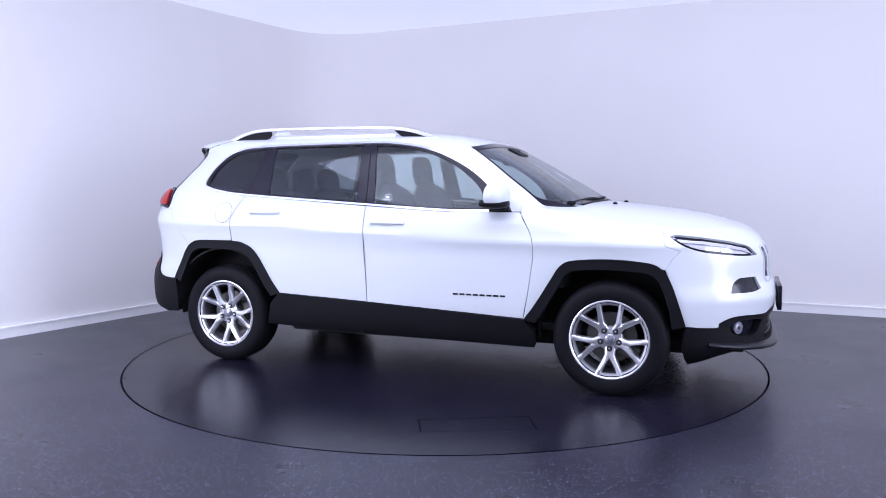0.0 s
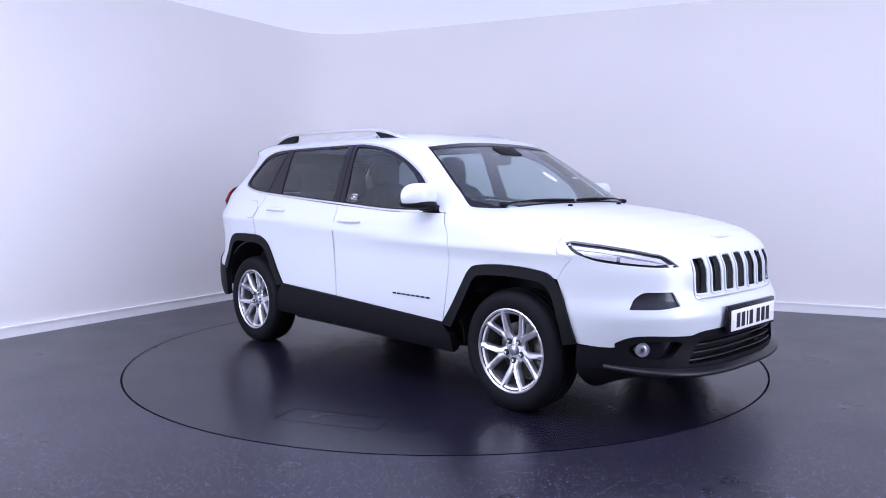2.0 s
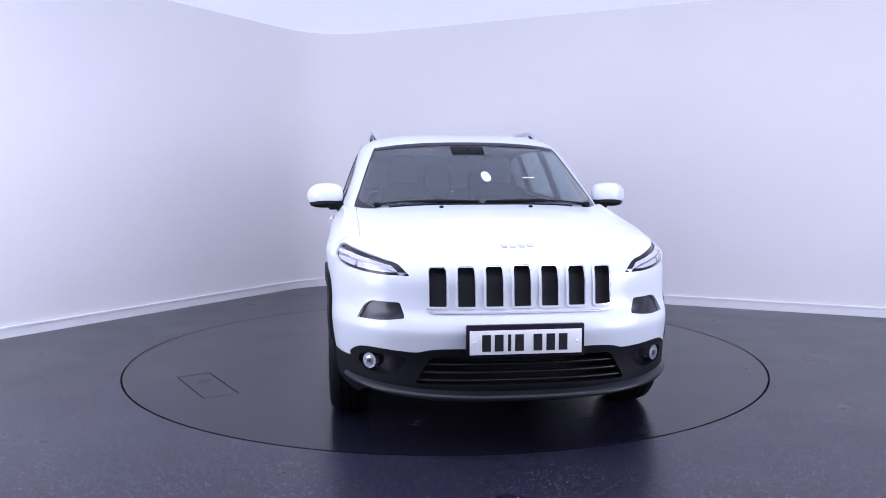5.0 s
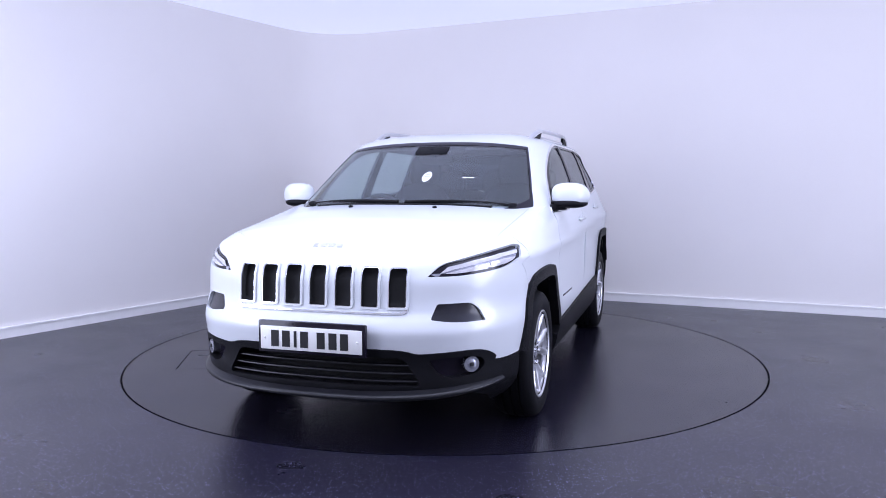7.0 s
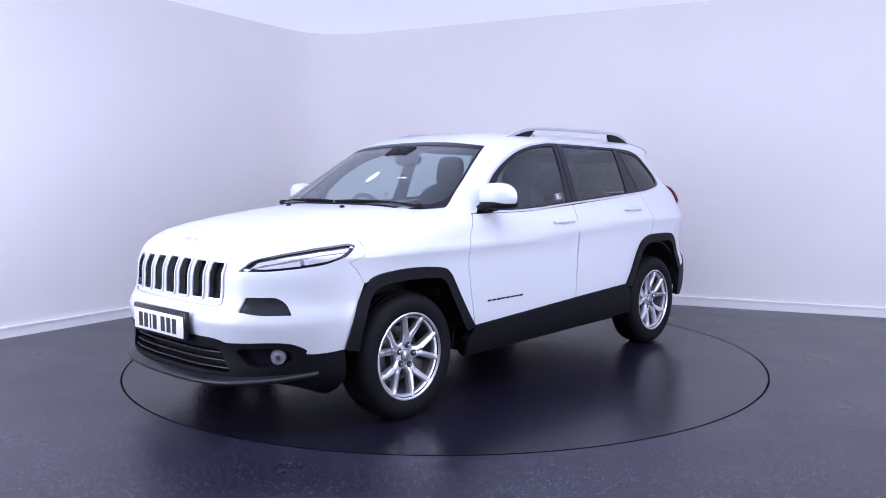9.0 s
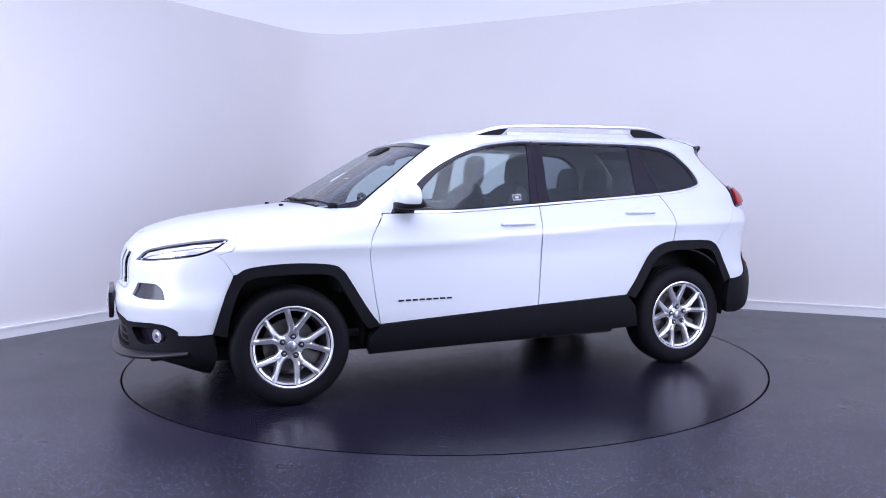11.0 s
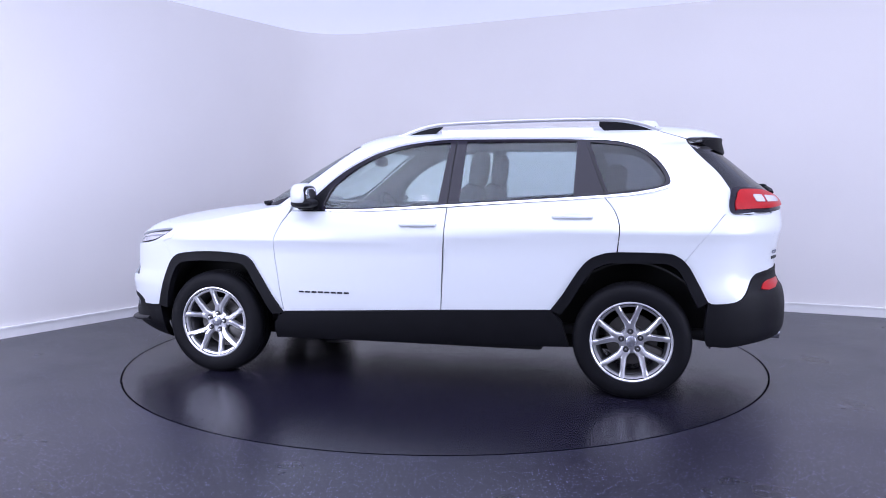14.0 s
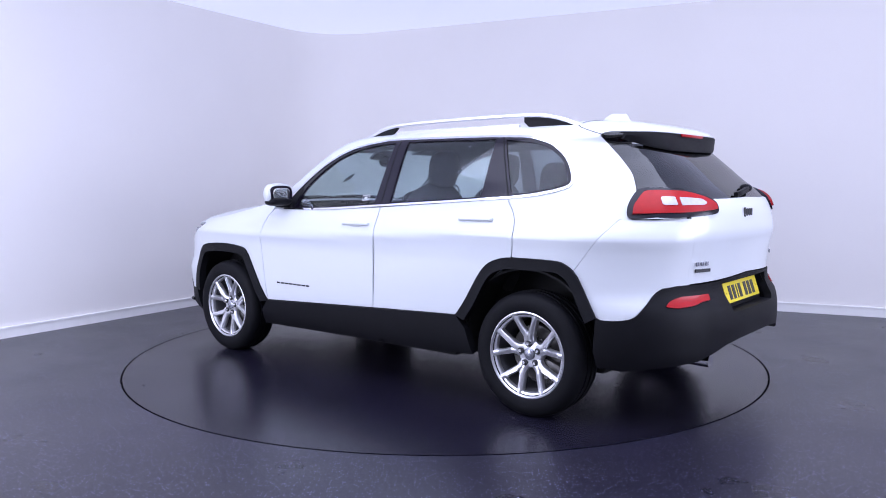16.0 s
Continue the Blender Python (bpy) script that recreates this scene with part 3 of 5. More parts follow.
def build_body():
    # front wing, with its top reaching to the bonnet's seam
    top = [(x, edge_z(x)) for x in np.linspace(1.638, 0.80, 24)]
    wing = smooth_line([(0.801, 1.085), (0.8925, 0.90), (0.8725, 0.65), (0.836, 0.43)])[1:-1] + ARCH_F[:-4] + [(1.64, 0.765), (1.66, 0.76), (1.70, 0.83), (1.739, 0.869), (1.660, 0.893), (1.640, 0.93)] + top
    panel("front_wing", fine(wing, 0.03), low_side, PAINT, car, both=True)
    outer = nose_point(0.80, 1.9497, 40)
    inner = [(bonnet_y(x) + 0.001, x) for x in np.linspace(1.9497, 0.94, 34)]
    panel("wing_top", outer + inner, hood_at, PAINT, car, both=True, thick=0.012, sx=0.03, sy=0.03)
    # bonnet
    us = [LOW.ux(1.9501, edge_z(1.9501)) * (1 - i / 22) for i in range(23)]
    nose = []
    for u in us:
        p = hood_edge(u)
        nose.append((p.y, p.x + 0.0005))
    half = [(0.0, 1.10), (0.3, 1.095), (0.55, 1.06), (0.70, 0.99)] + [(bonnet_y(x) - 0.001, x) for x in np.linspace(0.95, 1.95, 34)] + nose
    half[-1] = (0.0, half[-1][1])
    body = half[:-1] + [half[-1]] + [(-a, b) for a, b in reversed(half[1:-1])]
    panel("bonnet", body, hood_at, PAINT, car, thick=0.015, sx=0.035, sy=0.035)
    # doors
    edge = smooth_line([(0.797, 1.078), (0.889, 0.90), (0.869, 0.65), (0.832, 0.437)])
    door = edge + [(-0.214, 0.485), (-0.242, 1.108), (0.33, 1.078)]
    fd = panel("front_door", fine(door, 0.03), low_side, PAINT, car, both=True)
    arch = [(x + 0.003, z - 0.002) for x, z in ARCH_R[:6]]
    rdoor = [(-0.248, 1.108), (-0.220, 0.486), (-0.87, 0.512)] + arch + smooth_line([(-1.262, 0.87), (-1.272, 1.00), (-1.245, 1.09), (-1.185, 1.170)])
    rd = panel("rear_door", fine(rdoor, 0.03), low_side, PAINT, car, both=True)
    for doors, xs, zs in ((fd, -0.07, 1.000), (rd, -1.005, 1.055)):
        for s, d in zip((1, -1), doors):
            handle(d, xs, zs, s)
    # rear quarter up to the bumper's seam and the tail lamp
    seam = [(-1.635, 0.812), (-1.714, 0.915), (-1.848, 1.078)]
    quarter = xz(LOW, smooth_line([(-1.189, 1.172), (-1.250, 1.09), (-1.278, 1.0), (-1.268, 0.862)]) + ARCH_R[6:8] + [(-1.635, 0.812)])
    quarter += xz(LOW, seam)[1:] + yz(LOW, [(0.62, 1.082), (0.62, 1.16), (0.62, 1.19)], rear=True)
    quarter += xz(LOW, [(-1.97, 1.20), (-1.895, 1.205), (-1.50, 1.20)])
    panel("rear_wing", quarter, low_u, PAINT, car, both=True, sx=0.03, sy=0.03)
    # white part of the rear bumper's corner
    e = rear_edge()
    k = min(range(len(e)), key=lambda i: abs(e[i][0] - LOW.uy(0.60, e[i][1], True)))
    corner = xz(LOW, [(-1.637, 0.810), (-1.66, 0.785), (-1.715, 0.68), (-1.765, 0.587)]) + e[1:k + 1]
    corner += yz(LOW, [(0.60, 0.73), (0.60, 1.079)], rear=True)[1:] + xz(LOW, [(-1.87, 1.079), (-1.850, 1.0765), (-1.715, 0.9135)])
    panel("rear_corner", corner, low_u, PAINT, car, both=True, sx=0.03, sy=0.03)
    # tailgate
    gate = [(3 - u, z + 0.004) for u, z in e[k:]]
    gate = [(3 - LOW.uy(0.5997, gate[0][1], True), gate[0][1])] + gate[1:]
    half = list(reversed(gate)) + [(3 - LOW.uy(0.5997, z, True), z) for z in np.linspace(0.76, 1.185, 14)] + [(0.0, 1.178)]
    gfn = lambda w, z: LOW.at((3 - abs(w)) * (1 if w >= 0 else -1), LOW.vz(z))
    poly = half[:-1] + [half[-1]] + [(-a, b) for a, b in reversed(half[1:-1])]
    panel("tailgate", poly, gfn, PAINT, car, sx=0.03, sy=0.03)
    # front bumper
    hd = [(LOW.ux(x, z), z) for x, z in fine(HEAD, 0.03)]
    pd = [(LOW.uy(y, z), z) for y, z in fine(POD, 0.03)]
    f = front_edge()
    side = xz(LOW, [(1.642, 0.93), (1.662, 0.8945), (1.7415, 0.8700), (1.7015, 0.829), (1.6615, 0.759), (1.69, 0.69), (1.735, 0.57), (1.775, 0.44)])
    tops = []
    u1 = LOW.ux(1.640, edge_z(1.640))
    for i in range(30):
        u = u1 * i / 29
        p = hood_edge(u)
        tops.append((u, p.z + 0.0005))
    half = tops + side + f[1:]
    half[-1] = (0.0, half[-1][1])
    poly = half + [(-a, b) for a, b in reversed(half[1:-1])]
    holes = [hd, pd, [(-u, z) for u, z in hd], [(-u, z) for u, z in pd]]
    slots = []
    for i in range(7):
        y = (i - 3) * 0.129
        w = 0.042
        top_z = 0.880 - 0.008 * abs(i - 3) / 3
        q = rounded([(y - w, 0.692), (y + w, 0.692), (y + w, top_z - 0.012), (y + w * 0.8, top_z), (y - w * 0.8, top_z), (y - w, top_z - 0.012)], 0.010)
        slots.append([(LOW.uy(a, b), b) for a, b in fine(q, 0.02)])
    bumper = panel("front_bumper", poly, low_u, PAINT, car, holes=holes + slots, sx=0.022, sy=0.022, thick=0.03)[0]
    for q in slots:
        panel("grille_slot", ring_poly(q, -0.008), lifted(low_u, 0.007), PAINT, car, back=PAINT, holes=[ring_poly(q, 0.0005)], thick=0.02, sx=0.02, sy=0.02)
        panel("slot_liner", ring_poly(q, 0.0), lifted(low_u, 0.0035), CHROME, car, back=GLOSSBLACK, holes=[ring_poly(q, 0.0035)], thick=0.03, sx=0.02, sy=0.02)
    mesh_h = [(LOW.uy(y, z), z) for y, z in fine([(-0.46, 0.67), (0.46, 0.67), (0.44, 0.885), (-0.44, 0.885)], 0.03)]
    panel("grille_mesh", mesh_h, lifted(low_u, -0.034), WELL, car, thick=0.006, sx=0.04, sy=0.04)
    # bright line under the grille, its ends turned up
    line = [(-0.44, 0.72), (-0.435, 0.675), (-0.415, 0.662), (0.415, 0.662), (0.435, 0.675), (0.44, 0.72)]
    band = fine_open(line, 0.02)
    lo = [(LOW.uy(y, z), z) for y, z in band]
    hi = [(LOW.uy(y * 0.975, z + 0.008), z + 0.008) for y, z in reversed(band)]
    panel("grille_trim", lo + hi, lifted(low_u, 0.006), CHROME, car, thick=0.012, sx=0.03, sy=0.03)
    # lamps at the front
    lam = panel("headlight", hd, lifted(low_u, -0.014), GLOSSBLACK, car, both=True, thick=0.02, sx=0.02, sy=0.02, label="slim headlamp with a bright running-light strip")
    lens_in = [(LOW.ux(x, z), z) for x, z in fine(ring_poly(HEAD, 0.016), 0.02)]
    strip = [(LOW.ux(x, z), z) for x, z in fine_open([(1.715, 0.937), (1.86, 0.927), (1.995, 0.905), (2.088, 0.877), (2.118, 0.848), (2.075, 0.866), (1.98, 0.889), (1.86, 0.912), (1.74, 0.922)], 0.02)]
    low_strip = [(LOW.ux(x, z), z) for x, z in fine_open([(1.775, 0.907), (1.86, 0.903), (1.94, 0.889), (1.94, 0.864), (1.845, 0.878), (1.80, 0.891)], 0.02)]
    mid_strip = [(LOW.ux(x, z), z) for x, z in fine_open([(1.955, 0.885), (2.06, 0.862), (2.105, 0.848), (2.08, 0.846), (1.955, 0.861)], 0.02)]
    for m, ob in zip((False, True), lam):
        for nm, q, lift, mt in (("reflector", lens_in, -0.009, LAMPGREY), ("light_strip", strip, -0.006, CLEARLENS), ("light_strip", low_strip, -0.006, CLEARLENS), ("light_strip", mid_strip, -0.0065, CLEARLENS)):
            me = plate_mesh(nm, q, lifted(low_u, lift), sx=0.02, sy=0.02, thick=0.004, mirror=m)
            me.materials.append(mt)
            me.materials.append(TRIM)
            new(nm, me).parent = ob
    panel("lower_headlamp", pd, lifted(low_u, -0.012), SMOKE, car, both=True, thick=0.02, sx=0.02, sy=0.02, label="smoked lower headlamp pod")
    panel("lamp_bezel", ring_poly(pd, -0.004), lifted(low_u, 0.001), PAINT, car, both=True, holes=[ring_poly(pd, 0.003)], thick=0.02, sx=0.02, sy=0.02)
    # black lower part of the front bumper
    half = [(0.0, 0.506)] + [(u, z - 0.002) for u, z in reversed(f[:-1])] + xz(LOW, [(1.775, 0.44), (1.757, 0.30), (1.778, 0.192), (1.84, 0.215), (1.94, 0.258), (2.06, 0.296)]) + [(LOW.uy(y, z), z) for y, z in ((0.58, 0.300), (0.5, 0.27), (0.4, 0.255), (0.2, 0.248))] + [(0.0, 0.246)]
    poly = half + [(-a, b) for a, b in reversed(half[1:-1])]
    fogh = [(LOW.uy(y, z), z) for y, z in fine(rounded([(0.748, 0.418), (0.738, 0.455), (0.69, 0.468), (0.56, 0.462), (0.525, 0.452), (0.575, 0.385), (0.62, 0.368), (0.715, 0.378)], 0.025), 0.03)]
    mouth = rounded([(-0.50, 0.338), (0.50, 0.338), (0.42, 0.470), (-0.42, 0.470)], 0.03)
    mouth = [(LOW.uy(a, b), b) for a, b in fine(mouth, 0.03)]
    lowb = panel("lower_bumper", fine(poly, 0.03), lifted(low_u, 0.004), CLAD, car, holes=[fogh, [(-u, z) for u, z in fogh], mouth], thick=0.045, sx=0.03, sy=0.03)[0]
    part("intake", rbox(0.06, 1.06, 0.24, 0.01, (2.06, 0, 0.365)), WELL, lowb)
    panel("fog_recess", ring_poly(fogh, -0.01), lifted(low_u, -0.04), GLOSSBLACK, car, both=True, thick=0.004, sx=0.03, sy=0.03)
    for s in (1, -1):
        c = LOW.at(LOW.uy(0.700 * s, 0.424), LOW.vz(0.424))
        out = Vector((0.80, 0.60 * s, 0)).normalized()
        rot = out.to_track_quat("Z", "Y").to_matrix()
        bm = bmesh.new()
        bmesh.ops.create_cone(bm, cap_ends=True, segments=24, radius1=0.040, radius2=0.037, depth=0.04)
        bmesh.ops.rotate(bm, cent=(0, 0, 0), matrix=rot, verts=bm.verts)
        bmesh.ops.translate(bm, vec=c - out * 0.022, verts=bm.verts)
        lamp = part("fog_lamp", bm, LAMPGREY, car)
        bm = bmesh.new()
        bmesh.ops.create_uvsphere(bm, u_segments=20, v_segments=10, radius=0.031)
        bmesh.ops.scale(bm, vec=(1, 1, 0.30), verts=bm.verts)
        bmesh.ops.rotate(bm, cent=(0, 0, 0), matrix=rot, verts=bm.verts)
        bmesh.ops.translate(bm, vec=c - out * 0.008, verts=bm.verts)
        part("lens", bm, LAMPGREY, lamp)
        bm = rbox(0.020, 0.018, 0.008, 0.003)
        bmesh.ops.rotate(bm, cent=(0, 0, 0), matrix=rot, verts=bm.verts)
        bmesh.ops.translate(bm, vec=c + out * 0.0005, verts=bm.verts)
        part("bulb_shield", bm, TRIM, lamp)
    # slats across the lower intake
    for zc, yw in ((0.430, 0.45), (0.392, 0.475), (0.356, 0.495)):
        run = []
        for i in range(21):
            p = LOW.at(LOW.uy(yw * (i / 10 - 1), zc), LOW.vz(zc))
            run.append(p + Vector((-0.022, 0, 0)))
        part("intake_slat", sweep(run, [(-0.018, -0.005), (0.012, -0.004), (0.014, 0.0), (0.012, 0.004), (-0.018, 0.005)]), SATIN, lowb, angle=50)
    # chin along the bottom of the front bumper, running out towards the wheel arches
    lip = []
    u_end = LOW.ux(1.90, 0.34)
    for i in range(61):
        k = i / 30 - 1
        p = LOW.at(u_end * k, LOW.vz(0.283 + 0.050 * abs(k) ** 2.4))
        n = Vector((p.x - 1.2, p.y * 0.7, 0)).normalized()
        lip.append(p + n * (0.030 - 0.034 * abs(k) ** 4))
    part("lip", sweep(lip, [(-0.05, -0.016), (0.008, -0.016), (0.020, -0.011), (0.024, -0.003), (0.020, 0.006), (0.008, 0.013), (-0.012, 0.022), (-0.05, 0.045)]), SATIN, lowb, angle=60)
    # rear lower bumper
    half = [(0.0, 0.771)] + [(3 - u, z - 0.003) for u, z in reversed(e[:-1])] + [(3 - LOW.ux(x, z), z) for x, z in fine_open([(-1.765, 0.585), (-1.75, 0.42), (-1.765, 0.335), (-1.88, 0.325), (-2.03, 0.350)], 0.03)] + [(3 - LOW.uy(y, z, True), z) for y, z in ((0.6, 0.375), (0.5, 0.405), (0.40, 0.432), (0.25, 0.445))] + [(0.0, 0.448)]
    poly = half + [(-a, b) for a, b in reversed(half[1:-1])]
    # the plate sits in a sloping pocket
    pocket = [(3 - LOW.uy(y, z, True) if y > 0 else -(3 - LOW.uy(-y, z, True)), z) for y, z in fine(rounded([(-0.315, 0.588), (0.315, 0.588), (0.345, 0.742), (-0.345, 0.742)], [0.03, 0.03, 0.01, 0.01]), 0.03)]
    rb = panel("rear_bumper", fine(poly, 0.03), lifted(gfn, 0.008), CLAD, car, thick=0.04, sx=0.03, sy=0.03, holes=[pocket])[0]
    def cheek(y):
        bm = bmesh.new()
        q = ((-2.09, 0.585), (-2.232, 0.585), (-2.160, 0.745), (-2.09, 0.745))
        v = [[bm.verts.new((x, y + d, z)) for x, z in q] for d in (-0.008, 0.008)]
        bm.faces.new(v[0]), bm.faces.new(list(reversed(v[1])))
        for i in range(4):
            bm.faces.new((v[0][i], v[1][i], v[1][(i + 1) % 4], v[0][(i + 1) % 4]))
        return bm
    part("plate_recess", join(rbox(0.02, 0.72, 0.20, 0.004, (-2.140, 0, 0.668), Matrix.Rotation(radians(18), 3, "Y")),
                              rbox(0.11, 0.64, 0.016, 0.004, (-2.190, 0, 0.582)), cheek(0.340), cheek(-0.340)), CLAD, rb)
    refl = rounded([(0.738, 0.646), (0.704, 0.676), (0.652, 0.692), (0.480, 0.695), (0.484, 0.662), (0.548, 0.658), (0.60, 0.645), (0.698, 0.638)], [0.008, 0.02, 0.02, 0.006, 0.006, 0.02, 0.02, 0.02])
    refl = [(3 - LOW.uy(a, b, True), b) for a, b in fine(refl, 0.03)]
    panel("reflector", refl, lifted(gfn, 0.014), REDLENS, car, both=True, thick=0.02, sx=0.02, sy=0.02, label="red rear reflector")
    # tail lamps
    tail = [(LOW.ux(x, z), z) for x, z in fine_open(smooth_line([(-1.92, 1.079), (-1.894, 1.081), (-1.878, 1.097), (-1.873, 1.14), (-1.882, 1.195), (-1.892, 1.219), (-1.92, 1.226)], 3), 0.02)]
    tail += [(LOW.uy(y, z, True), z) for y, z in fine_open(smooth_line([(0.65, 1.226), (0.555, 1.219), (0.478, 1.193), (0.425, 1.165), (0.415, 1.14), (0.428, 1.108), (0.475, 1.096), (0.65, 1.084)], 3), 0.02)]
    hs = panel("tail_light", tail, lifted(low_u, 0.010), GLOSSBLACK, car, both=True, thick=0.03, sx=0.025, sy=0.025, label="red tail lamp with clear inserts in a black housing")
    red = ring_poly(tail, 0.020)
    bar1 = [(LOW.uy(y, z, True), z) for y, z in fine_open(rounded([(0.700, 1.138), (0.648, 1.138), (0.638, 1.172), (0.688, 1.174)], [0.012, 0.004, 0.004, 0.012]), 0.02)]
    bar2 = [(LOW.uy(y, z, True), z) for y, z in fine_open(rounded([(0.632, 1.137), (0.622, 1.170), (0.520, 1.163), (0.500, 1.148), (0.522, 1.137)], [0.004, 0.004, 0.01, 0.01, 0.01]), 0.02)]
    for m, ob in zip((False, True), hs):
        for nm, q, lift, mt in (("red_lens", red, 0.022, REDLENS), ("clear_lens", bar1, 0.026, CLEARLENS), ("clear_lens", bar2, 0.026, CLEARLENS)):
            me = plate_mesh(nm, q, lifted(low_u, lift), sx=0.02, sy=0.02, thick=0.014, mirror=m)
            me.materials.append(mt)
            me.materials.append(TRIM)
            new(nm, me).parent = ob
    # arch and sill cladding
    for nm, a, hub in (("front_arch_trim", ARCH_F, (1.35, 0.34)), ("rear_arch_trim", ARCH_R, (-1.35, 0.34))):
        arch = smooth_line(a, 5)
        inn = []
        for x, z in arch:
            d = Vector((x - hub[0], z - hub[1]))
            k = 0.062 if z > 0.55 else 0.062 + (0.55 - z) * 0.12
            inn.append((x - d.normalized().x * k, z - d.normalized().y * k))
        panel(nm, arch + list(reversed(inn)), lifted(low_side, 0.016), CLAD, car, back=WELL, both=True, thick=0.05, sx=0.03, sy=0.03)
    sill = [(0.835, 0.432), (-0.885, 0.512), (-0.95, 0.44), (-0.99, 0.295), (-0.30, 0.275), (0.90, 0.262), (0.90, 0.36)]
    panel("sill", fine(sill, 0.03), lifted(low_side, 0.012), CLAD, car, both=True, thick=0.05, sx=0.05, sy=0.03)
    # shell of pillars and roof
    win = smooth_line(WIN_IN[5:] + [(0.735, 1.088)], 5)
    pill = xz(UP, [(-1.189, 1.172), (-1.50, 1.20), (-1.880, 1.205)])
    pill += xz(UP, smooth_line([(-1.884, 1.215), (-1.864, 1.25), (-1.820, 1.315), (-1.724, 1.41), (-1.665, 1.470), (-1.637, 1.508), (-1.655, 1.521)], 4))
    pill += [(u, 1.526) for u in np.linspace(UP.ux(-1.685, 1.526), 3.0, 14)]
    pill = as_v(pill)
    vt = UP.v[-1]
    pill += [(3.0, v) for v in np.linspace(UP.vz(1.526), vt, 14)[1:]] + [(u, vt) for u in np.linspace(3, 0, 40)[1:]]
    pill += [(0.0, v) for v in np.linspace(vt, UP.vz(1.533), 10)[1:]]
    screen = screen_edge()
    pill += as_v(screen[1:]) + as_v(xz(UP, [(0.90, 1.045), (0.80, 1.055), (0.795, 1.083), (0.745, 1.083)]))
    pill += as_v(xz(UP, list(reversed(win))[1:] + [(-1.50, 1.222), (-1.47, 1.215), (-1.20, 1.18)]))
    panel("roof", pill, up_u, PAINT, car, back=LINER, whole=True, thick=0.02, sx=0.03, sy=0.025)


def screen_edge():
    """Windscreen border from the header's middle down the pillar, as (u, z)."""
    pts = []
    for i in range(16):
        k = i / 15
        z = 1.533 - 0.040 * k ** 2.5
        w = UP.row(UP.vz(z))[1]
        pts.append((UP.uy(0.868 * w * k, z), z))
    for i in range(1, 24):
        z = 1.493 - (1.493 - 1.045) * i / 23
        w = UP.row(UP.vz(z))[1]
        pts.append((UP.uy(w * (0.868 + 0.022 * i / 23 - 0.16 * max(0, (1.13 - z) / 0.085) ** 2), z), z))
    return pts


def handle(door, x, z, s):
    """A pull handle over its shallow cup."""
    p = LOW.side(x, z, 0.0, s)
    bm = rbox(0.240, 0.020, 0.031, 0.009, (p.x, p.y + s * 0.026, z), seg=3)
    for v in bm.verts:
        k = (v.co.x - x) / 0.118
        v.co.y -= s * 0.022 * k ** 4
        v.co.z = z + (v.co.z - z) * (1 - 0.45 * k * k) + 0.004 * k * k
    part("handle", bm, PAINT, door)
    bm = bmesh.new()
    bmesh.ops.create_uvsphere(bm, u_segments=20, v_segments=10, radius=1)
    bmesh.ops.scale(bm, vec=(0.066, 0.007, 0.032), verts=bm.verts)
    bmesh.ops.translate(bm, vec=(x - 0.005, p.y + s * 0.001, z + 0.004), verts=bm.verts)
    part("handle_cup", bm, PAINT, door)


build_body()


